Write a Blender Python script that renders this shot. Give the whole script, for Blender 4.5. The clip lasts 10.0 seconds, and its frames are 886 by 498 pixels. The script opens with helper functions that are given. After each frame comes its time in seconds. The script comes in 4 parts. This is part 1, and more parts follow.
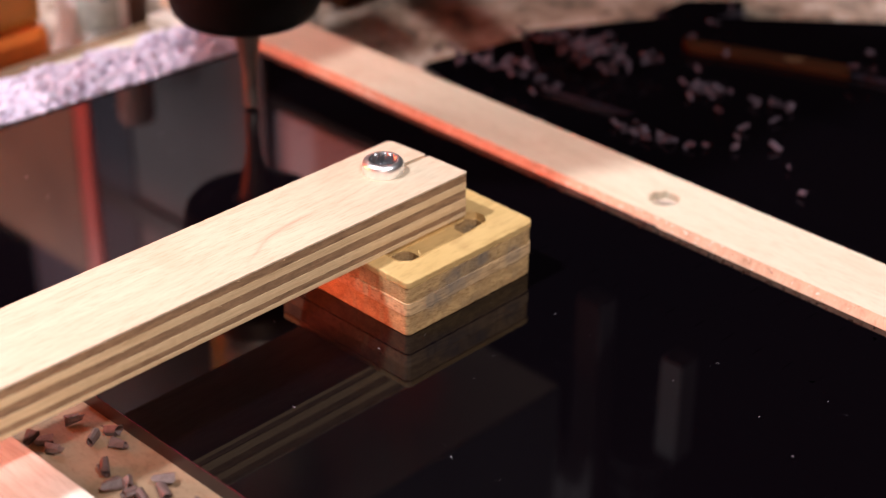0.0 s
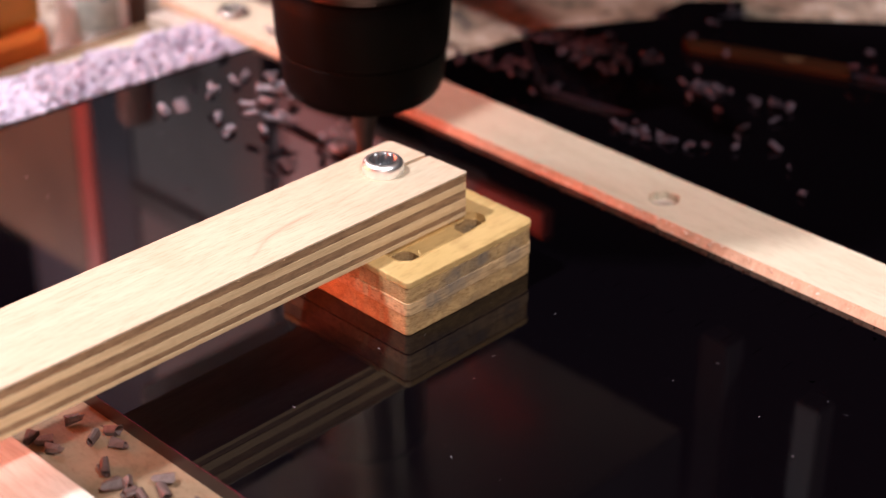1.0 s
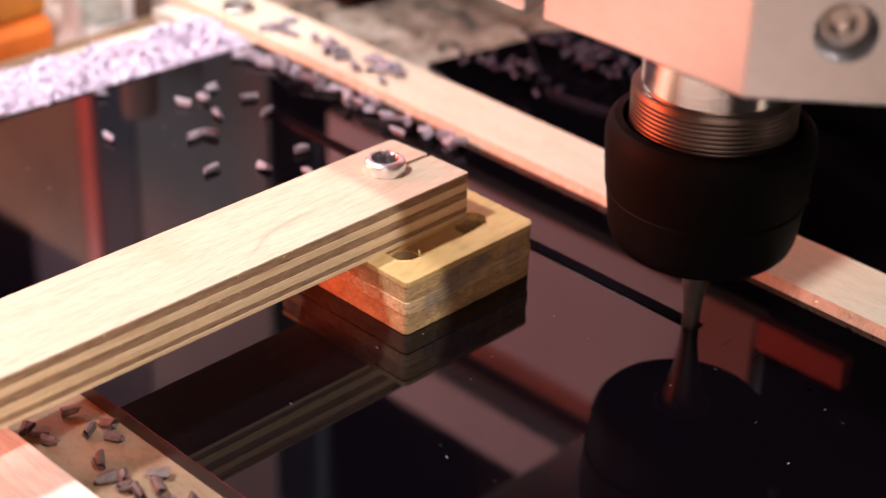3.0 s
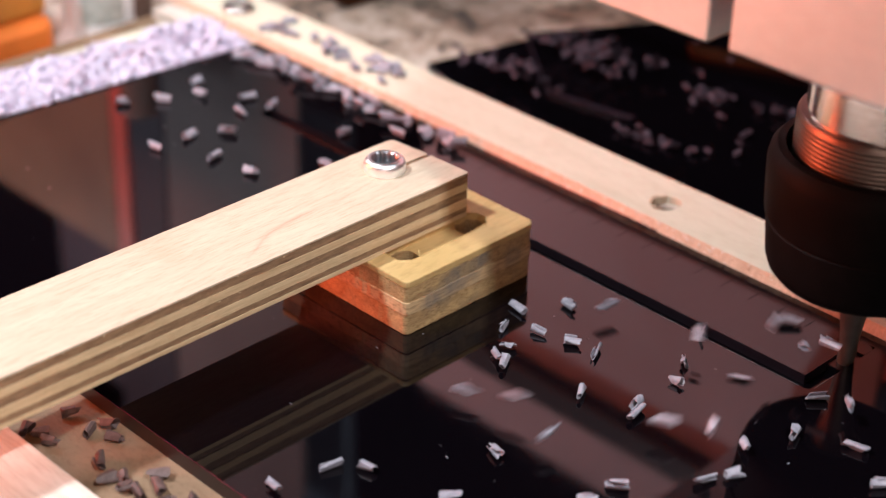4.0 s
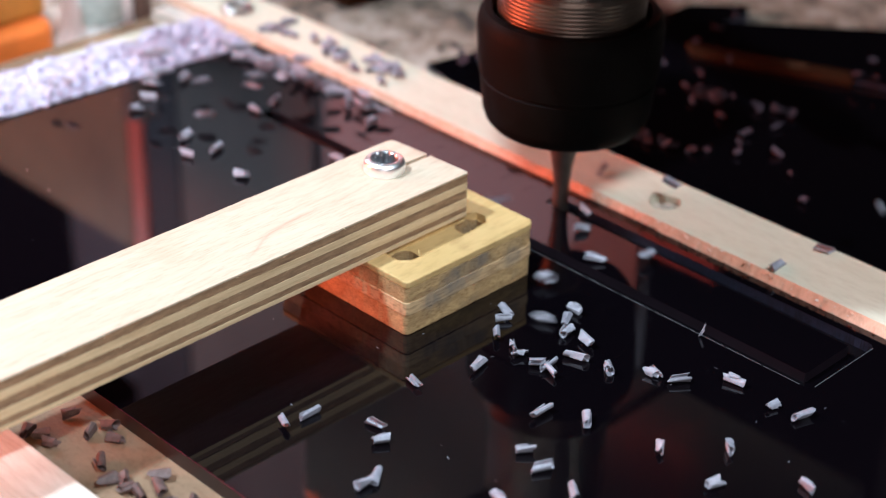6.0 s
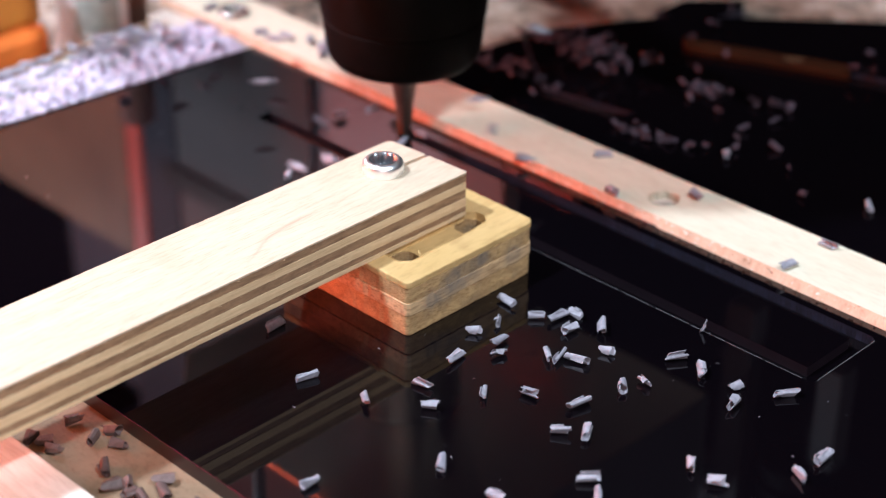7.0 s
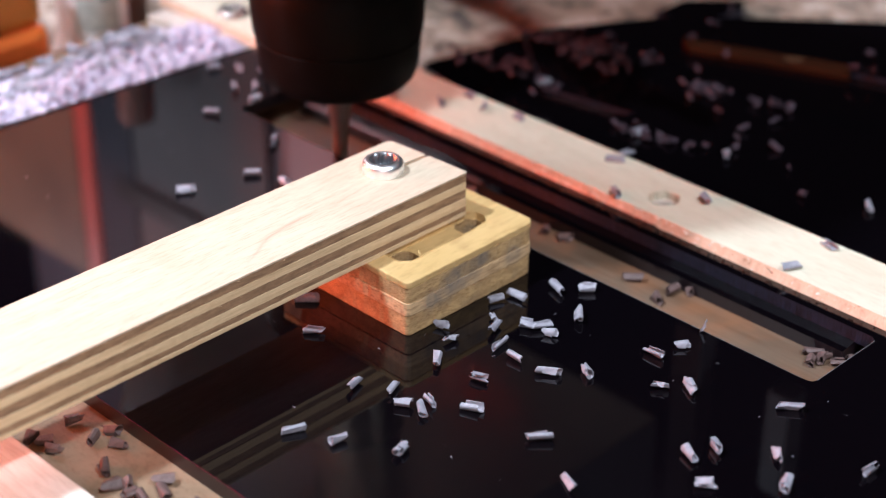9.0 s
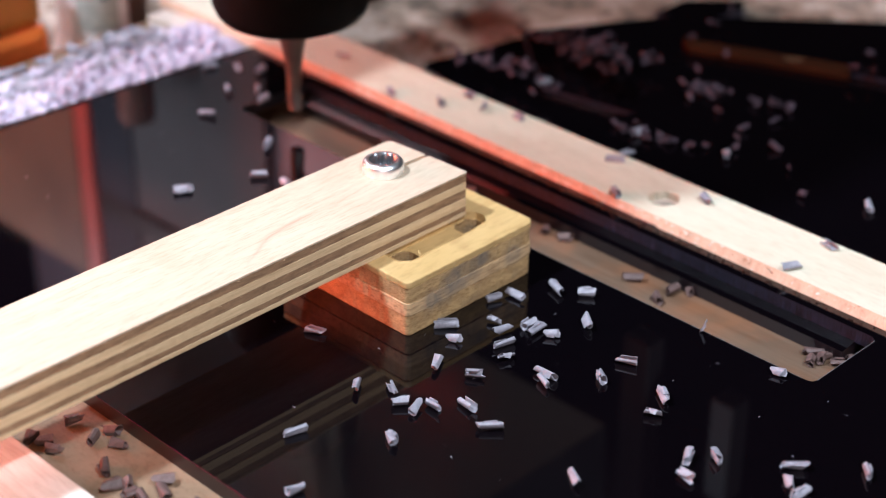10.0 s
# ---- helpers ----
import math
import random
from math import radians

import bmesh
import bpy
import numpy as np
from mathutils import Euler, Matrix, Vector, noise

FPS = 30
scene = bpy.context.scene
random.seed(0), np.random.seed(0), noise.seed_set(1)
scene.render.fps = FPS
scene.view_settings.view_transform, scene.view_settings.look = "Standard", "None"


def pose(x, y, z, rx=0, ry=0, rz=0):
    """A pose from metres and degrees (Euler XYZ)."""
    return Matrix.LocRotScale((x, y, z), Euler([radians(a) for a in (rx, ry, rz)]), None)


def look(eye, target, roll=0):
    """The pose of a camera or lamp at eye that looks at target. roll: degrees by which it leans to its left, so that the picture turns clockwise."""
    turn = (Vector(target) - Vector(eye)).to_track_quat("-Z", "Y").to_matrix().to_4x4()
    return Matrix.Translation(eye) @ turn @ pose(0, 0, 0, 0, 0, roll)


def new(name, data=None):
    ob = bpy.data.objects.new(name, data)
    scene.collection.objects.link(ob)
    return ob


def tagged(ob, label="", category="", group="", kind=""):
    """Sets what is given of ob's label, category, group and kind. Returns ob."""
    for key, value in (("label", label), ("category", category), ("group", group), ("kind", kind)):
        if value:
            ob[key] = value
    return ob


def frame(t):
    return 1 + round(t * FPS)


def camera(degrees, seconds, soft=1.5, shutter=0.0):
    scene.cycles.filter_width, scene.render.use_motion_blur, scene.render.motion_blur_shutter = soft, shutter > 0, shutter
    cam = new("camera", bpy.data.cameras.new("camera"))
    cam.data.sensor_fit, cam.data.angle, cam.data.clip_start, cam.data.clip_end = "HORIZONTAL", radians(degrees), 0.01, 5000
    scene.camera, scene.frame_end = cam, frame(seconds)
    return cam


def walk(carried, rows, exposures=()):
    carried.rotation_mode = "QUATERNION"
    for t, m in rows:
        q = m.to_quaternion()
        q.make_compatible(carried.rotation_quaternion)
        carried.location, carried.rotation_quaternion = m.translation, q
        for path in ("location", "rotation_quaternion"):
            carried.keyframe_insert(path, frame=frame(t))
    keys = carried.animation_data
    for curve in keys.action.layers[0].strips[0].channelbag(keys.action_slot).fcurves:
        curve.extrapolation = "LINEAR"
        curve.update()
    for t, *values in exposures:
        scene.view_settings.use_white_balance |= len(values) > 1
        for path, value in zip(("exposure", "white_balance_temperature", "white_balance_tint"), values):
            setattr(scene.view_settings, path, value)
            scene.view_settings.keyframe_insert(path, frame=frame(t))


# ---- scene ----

MM = 0.001
ROLL_REST, ROLL_LEAN = 0.409, 1.615
EYE = Vector((0.21217, -0.20584, 0.19))
AIM = EYE + Vector((-0.60831, 0.61760, -0.49853))


# ---- camera and its path ----
cam = camera(27.696, 10.0, soft=1.3, shutter=0.4)
cam.data.dof.use_dof = True
cam.data.dof.focus_distance = 0.34
cam.data.dof.aperture_fstop = 13.0


def leaning(k):
    return look(EYE, AIM, ROLL_REST + k * (ROLL_LEAN - ROLL_REST))


walk(cam, [(0, leaning(0)), (1.6, leaning(0)), (2.0, leaning(0.4)), (2.4, leaning(0.9)), (2.7, leaning(1)),
           (5.7, leaning(1)), (6.2, leaning(0.55)), (6.7, leaning(0.03)), (7.0, leaning(0)), (10.0, leaning(0))],
     exposures=[(0, -0.06, 6250, 16), (1.6, -0.06, 6250, 16), (2.7, 0.04, 6250, 16), (4.0, -0.14, 5800, 8), (4.5, -0.16, 5000, -6), (5.0, -0.12, 4850, -9), (5.7, -0.04, 4950, -6), (7.0, 0.09, 5250, 5), (10.0, 0.07, 5300, 6)])

# ---- world and lamps ----
world = bpy.data.worlds.new("workshop_air")
scene.world = world
world.use_nodes = True
world.node_tree.nodes["Background"].inputs[0].default_value = (1.0, 0.86, 0.80, 1)
world.node_tree.nodes["Background"].inputs[1].default_value = 0.03


def area_lamp(name, eye, target, size, watts, colour):
    data = bpy.data.lights.new(name, "AREA")
    data.shape, data.size = "DISK", size
    data.energy, data.color = watts, colour
    ob = new(name, data)
    ob.matrix_world = look(eye, target)
    return ob


area_lamp("bench_lamp", (-0.21, -0.33, 0.66), (-0.06, 0.02, 0), 0.06, 6.6, (1.0, 0.97, 0.95))
area_lamp("second_lamp", (0.80, -0.15, 1.20), (0, 0.03, 0), 0.08, 17.0, (1.0, 0.95, 0.90))
area_lamp("side_lamp", (-0.32, 0.0, 0.20), (-0.12, 0.06, 0), 0.05, 0.52, (1.0, 0.80, 0.74))
area_lamp("red_glow_lamp", (-0.44, -0.37, 0.11), (0, 0.02, 0), 0.32, 7.2, (1.0, 0.12, 0.04))
# Added low fill from the camera side; no window stands there.
area_lamp("added_fill_light", (0.50, -0.50, 0.30), (0, 0, 0), 0.40, 1.3, (1.0, 0.70, 0.56))


# ---- materials ----
def nodes_of(name, rough=0.5, metal=0.0, ior=1.5):
    m = bpy.data.materials.new(name)
    m.use_nodes = True
    nt = m.node_tree
    b = nt.nodes["Principled BSDF"]
    b.inputs["Roughness"].default_value = rough
    b.inputs["Metallic"].default_value = metal
    b.inputs["IOR"].default_value = ior
    return m, nt, b


def noise_node(nt, scale, stretch=(1, 1, 1), detail=5.0, rough=0.6, coords="Object"):
    tc = nt.nodes.new("ShaderNodeTexCoord")
    mp = nt.nodes.new("ShaderNodeMapping")
    mp.inputs["Scale"].default_value = stretch
    n = nt.nodes.new("ShaderNodeTexNoise")
    n.inputs["Scale"].default_value = scale
    n.inputs["Detail"].default_value = detail
    n.inputs["Roughness"].default_value = rough
    nt.links.new(tc.outputs[coords], mp.inputs["Vector"])
    nt.links.new(mp.outputs["Vector"], n.inputs["Vector"])
    return n


def ramp_node(nt, source, stops):
    r = nt.nodes.new("ShaderNodeValToRGB")
    e = r.color_ramp.elements
    while len(e) < len(stops):
        e.new(0.5)
    for k, (p, c) in enumerate(stops):
        e[k].position = p
        e[k].color = (*c, 1) if len(c) == 3 else c
    nt.links.new(source, r.inputs["Fac"])
    return r


def mix_node(nt, a, b, fac, mode="MIX"):
    m = nt.nodes.new("ShaderNodeMix")
    m.data_type, m.blend_type = "RGBA", mode
    for sock, v in ((m.inputs["A"], a), (m.inputs["B"], b), (m.inputs["Factor"], fac)):
        if isinstance(v, (int, float)):
            sock.default_value = v
        elif isinstance(v, tuple):
            sock.default_value = (*v, 1)
        else:
            nt.links.new(v, sock)
    return m.outputs["Result"]


def add_bump(nt, b, source, strength, distance):
    bp = nt.nodes.new("ShaderNodeBump")
    bp.inputs["Strength"].default_value = strength
    bp.inputs["Distance"].default_value = distance
    nt.links.new(source, bp.inputs["Height"])
    nt.links.new(bp.outputs["Normal"], b.inputs["Normal"])


def wood(name, light, dark, stretch, scale=220.0, rough=0.55, bump=0.25, stain=(0.55, 0.36, 0.2), stain_at=0.64, speck=0.55, speck_dark=(0.72, 0.66, 0.6), stain_scale=45.0):
    m, nt, b = nodes_of(name, rough)
    grain = noise_node(nt, scale, stretch, 6.0, 0.65)
    cloud = noise_node(nt, stain_scale, (1, 1, 1), 3.0)
    fine = noise_node(nt, scale * 6, stretch, 3.0)
    base = ramp_node(nt, grain.outputs["Fac"], [(0.30, dark), (0.62, light)])
    spots = ramp_node(nt, cloud.outputs["Fac"], [(stain_at, (0, 0, 0)), (stain_at + 0.16, (0.45, 0.45, 0.45))])
    col = mix_node(nt, base.outputs["Color"], stain, spots.outputs["Color"])
    specks = ramp_node(nt, fine.outputs["Fac"], [(0.34, speck_dark), (0.52, (1, 1, 1))])
    col = mix_node(nt, col, specks.outputs["Color"], speck, "MULTIPLY")
    nt.links.new(col, b.inputs["Base Color"])
    add_bump(nt, b, grain.outputs["Fac"], bump, 0.0003)
    return m


M_ARM_FACE = wood("birch_face", (0.615, 0.51, 0.38), (0.53, 0.425, 0.305), (3.0, 0.25, 1.0), 170, 0.55, 0.35, (0.50, 0.36, 0.24), 0.60, 0.6, (0.74, 0.68, 0.62))


def add_streak(m):
    """A thin brown mineral streak that wanders across the top veneer."""
    nt = m.node_tree
    b = nt.nodes["Principled BSDF"]
    old = b.inputs["Base Color"].links[0].from_socket
    tc = nt.nodes.new("ShaderNodeTexCoord")
    sep = nt.nodes.new("ShaderNodeSeparateXYZ")
    nt.links.new(tc.outputs["Object"], sep.inputs[0])
    n = noise_node(nt, 130.0, (1, 1, 1), 3.0)

    def calc(op, a, c):
        node = nt.nodes.new("ShaderNodeMath")
        node.operation = op
        for sock, v in zip(node.inputs, (a, c)):
            if isinstance(v, (int, float)):
                sock.default_value = v
            else:
                nt.links.new(v, sock)
        return node.outputs[0]

    # across: distance from a bowed line; along: fades at both ends
    bow = calc("POWER", calc("ABSOLUTE", calc("ADD", sep.outputs["Y"], 0.009), 0.0), 2.0)
    line = calc("ADD", calc("MULTIPLY", bow, 19.5), -0.0204)
    wander = calc("MULTIPLY", calc("SUBTRACT", n.outputs["Fac"], 0.5), 0.0022)
    off = calc("ABSOLUTE", calc("SUBTRACT", calc("ADD", sep.outputs["X"], wander), line), 0.0)
    thin = ramp_node(nt, calc("MULTIPLY", off, 1000.0), [(0.05, (0.36, 0.36, 0.36)), (0.42, (0.14, 0.14, 0.14)), (1.0, (0, 0, 0))])
    mid = calc("ABSOLUTE", calc("ADD", sep.outputs["Y"], 0.0165), 0.0)
    ends = ramp_node(nt, calc("MULTIPLY", mid, 50.0), [(0.35, (1, 1, 1)), (0.62, (0, 0, 0))])
    fac = calc("MULTIPLY", thin.outputs["Color"], ends.outputs["Color"])
    nt.links.new(mix_node(nt, old, (0.30, 0.17, 0.11), fac), b.inputs["Base Color"])


add_streak(M_ARM_FACE)
M_PLY_LIGHT = wood("ply_light", (0.74, 0.55, 0.325), (0.56, 0.385, 0.21), (1, 0.12, 2.5), 420, 0.6)
M_PLY_DARK = wood("ply_dark", (0.35, 0.215, 0.115), (0.17, 0.095, 0.05), (1, 0.25, 1.5), 700, 0.75, 0.6)
M_BLOCK_TOP = wood("bamboo_top", (0.63, 0.43, 0.185), (0.54, 0.355, 0.135), (0.7, 0.2, 1), 150, 0.42, 0.1, (0.45, 0.28, 0.12), 0.60)
M_BLOCK_SIDE = wood("bamboo_side", (0.68, 0.47, 0.25), (0.48, 0.32, 0.17), (1, 0.2, 2.2), 150, 0.6, 0.3, (0.12, 0.125, 0.13), 0.50, 0.8, (0.45, 0.38, 0.30), 95.0)



def add_knots(m, places):
    """Grey, ringed knots at places (y, z, radius) of the wood, in metres."""
    nt = m.node_tree
    b = nt.nodes["Principled BSDF"]
    wobble = noise_node(nt, 420.0, (1, 1, 1), 3.0)
    for y, z, radius in places:
        old = b.inputs["Base Color"].links[0].from_socket
        tc = nt.nodes.new("ShaderNodeTexCoord")
        mp = nt.nodes.new("ShaderNodeMapping")
        mp.inputs["Location"].default_value = (0, -y, -z)
        mp.inputs["Scale"].default_value = (0, 1, 1)
        size = nt.nodes.new("ShaderNodeVectorMath")
        size.operation = "LENGTH"
        far = nt.nodes.new("ShaderNodeMath")
        far.operation, far.inputs[1].default_value = "MULTIPLY", 0.5 / radius
        add = nt.nodes.new("ShaderNodeMath")
        add.operation = "MULTIPLY_ADD"
        add.inputs[1].default_value = 0.45
        nt.links.new(tc.outputs["Object"], mp.inputs["Vector"])
        nt.links.new(mp.outputs["Vector"], size.inputs[0])
        nt.links.new(size.outputs["Value"], far.inputs[0])
        nt.links.new(wobble.outputs["Fac"], add.inputs[0])
        nt.links.new(far.outputs[0], add.inputs[2])
        mask = ramp_node(nt, add.outputs[0], [(0.30, (0.35, 0.35, 0.35)), (0.48, (0.44, 0.44, 0.44)), (0.60, (0.18, 0.18, 0.18)), (0.80, (0, 0, 0))])
        nt.links.new(mix_node(nt, old, (0.13, 0.125, 0.125), mask.outputs["Color"]), b.inputs["Base Color"])


add_knots(M_BLOCK_SIDE, ((0.0125, 0.0078, 0.0034), (0.030, 0.0068, 0.0032), (0.0065, 0.0055, 0.0028)))
M_BLOCK_MID = wood("bamboo_mid", (0.55, 0.365, 0.165), (0.31, 0.19, 0.085), (0.7, 0.35, 1.8), 360, 0.65, 0.6, (0.10, 0.105, 0.11), 0.52, 0.75, (0.46, 0.36, 0.25), 80.0)
add_knots(M_BLOCK_MID, ((0.0125, 0.0078, 0.0034), (0.030, 0.0068, 0.0032), (0.021, 0.0095, 0.0022), (0.0065, 0.0055, 0.0028)))
M_RAIL = wood("rail_wood", (0.69, 0.63, 0.49), (0.62, 0.555, 0.415), (0.3, 1.8, 1), 150, 0.6, 0.12, (0.55, 0.40, 0.27), 0.62, 0.4, (0.8, 0.75, 0.7))
M_SAWN = wood("sawn_edge", (0.74, 0.47, 0.33), (0.56, 0.33, 0.22), (3.0, 0.4, 1), 300, 0.8, 0.9, (0.52, 0.31, 0.20), 0.58, 0.35, (0.6, 0.5, 0.42))
M_WHITE_FUZZ = wood("torn_fibre", (0.86, 0.80, 0.72), (0.74, 0.66, 0.56), (1, 1, 1), 400, 0.8, 0.2)
M_PINE = wood("pine", (0.82, 0.71, 0.62), (0.70, 0.56, 0.46), (0.2, 3.0, 1), 190, 0.6, 0.3, (0.5, 0.3, 0.18), 0.66)
M_BOARD = wood("spoilboard", (0.27, 0.17, 0.10), (0.21, 0.13, 0.075), (0.5, 0.8, 1), 240, 0.7, 0.2, (0.22, 0.14, 0.09), 0.56)
# Recess wood: stained brown, darkened further for the shade down in the slot.
M_RECESS = wood("shaded_recess_wood", (0.17, 0.115, 0.078), (0.10, 0.058, 0.034), (0.12, 1.6, 1), 120, 0.35, 0.2, (0.30, 0.12, 0.05), 0.44)
M_ORANGE_BROWN = wood("orange_brown", (0.040, 0.012, 0.003), (0.022, 0.007, 0.002), (0.3, 1, 1), 60, 0.85, 0.1)


M_ORANGE_BROWN.node_tree.nodes["Principled BSDF"].inputs["Specular IOR Level"].default_value = 0.1


def make_acrylic():
    m, nt, b = nodes_of("black_acrylic", 0.035, 0, 1.49)
    b.inputs["Base Color"].default_value = (0.0018, 0.0012, 0.002, 1)
    smear = noise_node(nt, 26.0, (1, 2.2, 1), 4.0)
    dust = noise_node(nt, 1900.0, (1, 1, 1), 2.0)
    r = ramp_node(nt, smear.outputs["Fac"], [(0.35, (0.02, 0.02, 0.02)), (0.75, (0.075, 0.075, 0.075))])
    nt.links.new(r.outputs["Color"], b.inputs["Roughness"])
    d = ramp_node(nt, dust.outputs["Fac"], [(0.74, (0.0018, 0.0012, 0.002)), (0.80, (0.08, 0.075, 0.08))])
    nt.links.new(d.outputs["Color"], b.inputs["Base Color"])
    return m


def make_cut_edge():
    m, nt, b = nodes_of("milled_acrylic", 0.38, 0, 1.49)
    n = noise_node(nt, 900.0, (6.0, 6.0, 0.15), 3.0)
    c = ramp_node(nt, n.outputs["Fac"], [(0.45, (0.003, 0.003, 0.004)), (0.72, (0.055, 0.054, 0.10))])
    nt.links.new(c.outputs["Color"], b.inputs["Base Color"])
    add_bump(nt, b, n.outputs["Fac"], 0.6, 0.0004)
    return m


def make_metal(name, colour, rough, stretch=(1, 1, 1), scale=300.0, spread=0.12):
    m, nt, b = nodes_of(name, rough, 1.0)
    n = noise_node(nt, scale, stretch, 4.0)
    lo = tuple(c * (1 - spread) for c in colour)
    c = ramp_node(nt, n.outputs["Fac"], [(0.35, lo), (0.65, colour)])
    nt.links.new(c.outputs["Color"], b.inputs["Base Color"])
    add_bump(nt, b, n.outputs["Fac"], 0.15, 0.0002)
    return m


def make_chip(name, lo, hi):
    m, nt, b = nodes_of(name, 0.55)
    info = nt.nodes.new("ShaderNodeObjectInfo")
    n = noise_node(nt, 900.0, (1, 1, 0.3), 3.0)
    c = ramp_node(nt, n.outputs["Fac"], [(0.3, lo), (0.7, hi)])
    shade = ramp_node(nt, info.outputs["Random"], [(0.0, (0.78, 0.78, 0.80)), (1.0, (1, 1, 1))])
    col = mix_node(nt, c.outputs["Color"], shade.outputs["Color"], 1.0, "MULTIPLY")
    nt.links.new(col, b.inputs["Base Color"])
    add_bump(nt, b, n.outputs["Fac"], 0.4, 0.0002)
    return m


def make_plain(name, colour, rough=0.5, metal=0.0, spread=0.25, scale=60.0):
    m, nt, b = nodes_of(name, rough, metal)
    n = noise_node(nt, scale, (1, 1, 1), 4.0)
    lo = tuple(c * (1 - spread) for c in colour)
    c = ramp_node(nt, n.outputs["Fac"], [(0.35, lo), (0.65, colour)])
    nt.links.new(c.outputs["Color"], b.inputs["Base Color"])
    return m


def make_bench():
    m, nt, b = nodes_of("speckled_bench", 0.75)
    n = noise_node(nt, 130.0, (1, 1, 1), 5.0, 0.7)
    big = noise_node(nt, 22.0, (1, 1, 1), 3.0)
    c = ramp_node(nt, n.outputs["Fac"], [(0.36, (0.07, 0.06, 0.055)), (0.48, (0.37, 0.27, 0.20)), (0.62, (0.56, 0.46, 0.39))])
    s = ramp_node(nt, big.outputs["Fac"], [(0.3, (0.6, 0.55, 0.5)), (0.7, (1, 1, 1))])
    nt.links.new(mix_node(nt, c.outputs["Color"], s.outputs["Color"], 1.0, "MULTIPLY"), b.inputs["Base Color"])
    return m


M_ACRYLIC = make_acrylic()
M_CUT = make_cut_edge()
M_EDGE = make_plain("polished_edge", (0.010, 0.006, 0.009), 0.3, 0, 0.3, 200.0)
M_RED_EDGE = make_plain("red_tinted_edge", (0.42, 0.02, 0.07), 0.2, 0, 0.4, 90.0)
M_CHROME = make_metal("chrome", (0.97, 0.97, 0.98), 0.36, spread=0.04)
# Metal inside the screw sockets, darkened to carry the shade of the hollow.
M_SOCKET = make_metal("shaded_socket_steel", (0.42, 0.43, 0.45), 0.32, spread=0.3)
M_STEEL = make_metal("turned_steel", (0.62, 0.58, 0.55), 0.28, (0.05, 0.05, 12.0), 600.0, 0.35)
M_COLLAR = make_metal("burnished_steel", (0.18, 0.145, 0.125), 0.38, (0.05, 0.05, 12.0), 600.0, 0.3)
M_BRIGHT = make_metal("ground_steel", (0.82, 0.80, 0.78), 0.18, (0.05, 0.05, 8.0), 400.0, 0.12)
M_ALU = make_metal("brushed_aluminium", (0.76, 0.78, 0.80), 0.3, (1, 1, 1.6), 260.0, 0.05)
M_BIT = make_metal("carbide", (0.22, 0.19, 0.17), 0.55, spread=0.2)
M_NUT = make_plain("black_oxide", (0.0035, 0.003, 0.003), 0.6, 0.0, 0.4, 260.0)
M_NUT.node_tree.nodes["Principled BSDF"].inputs["Specular IOR Level"].default_value = 0.07
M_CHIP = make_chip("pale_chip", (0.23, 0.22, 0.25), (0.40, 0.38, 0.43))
# Brownish copy of the chip colour, with the low-lying chips' shade put in.
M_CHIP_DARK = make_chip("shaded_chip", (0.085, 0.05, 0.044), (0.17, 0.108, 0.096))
M_RIM_GLINT = make_plain("rim_glint_grey", (0.16, 0.155, 0.165), 0.5, 0, 0.6, 900.0)
# Heap chips: the same lavender plastic, brightened by colour to pass for strong light.
M_PILE_LIT = make_chip("lit_pile_chip", (0.63, 0.56, 0.68), (0.85, 0.77, 0.90))
# Chips behind the rail: same plastic, darkened by colour to look dimly lit.
M_CHIP_DIM = make_chip("dim_chip", (0.045, 0.030, 0.040), (0.115, 0.084, 0.105))
M_CHIP_DIM.node_tree.nodes["Principled BSDF"].inputs["Specular IOR Level"].default_value = 0.12
M_BENCH = make_bench()
# Unseen walls and ceiling: near-black so the sheet mirrors little light.
M_WALL = make_plain("near_black_plaster", (0.014, 0.011, 0.013), 0.8, 0, 0.3, 6.0)
M_SIDE = make_plain("grey_side_paint", (0.06, 0.05, 0.055), 0.6, 0, 0.3, 20.0)
M_DARK = make_plain("dark_paint", (0.03, 0.026, 0.026), 0.5, 0, 0.3, 30.0)
M_PLATE = make_plain("pale_paint", (0.62, 0.55, 0.60), 0.5, 0, 0.08, 20.0)
M_RED = make_plain("red_paint", (0.75, 0.20, 0.17), 0.45, 0, 0.2, 40.0)
M_GREY = make_plain("grey_panel_paint", (0.15, 0.19, 0.25), 0.5, 0, 0.2, 20.0)
M_INNER = make_plain("dull_grey_paint", (0.20, 0.195, 0.205), 0.6, 0, 0.25, 20.0)
M_NAVY = make_plain("blue_grey_paint", (0.055, 0.06, 0.085), 0.6, 0, 0.25, 20.0)
M_BROWN = make_plain("brown_panel", (0.30, 0.25, 0.17), 0.55, 0, 0.35, 25.0)
M_ORANGE = make_plain("orange_plastic", (0.95, 0.25, 0.04), 0.45, 0, 0.3, 40.0)
M_TAN = make_plain("dull_brown_paint", (0.20, 0.12, 0.09), 0.6, 0, 0.2, 40.0)
M_RUST = make_plain("brown_orange_plastic", (0.58, 0.22, 0.025), 0.5, 0, 0.35, 40.0)
M_WHITE = make_plain("white_plastic", (0.93, 0.92, 0.90), 0.4, 0, 0.08, 50.0)
M_GREY_LABEL = make_plain("grey_label", (0.62, 0.66, 0.60), 0.5, 0, 0.4, 120.0)
M_PINK_LABEL = make_plain("red_label", (0.85, 0.45, 0.48), 0.5, 0, 0.2, 90.0)


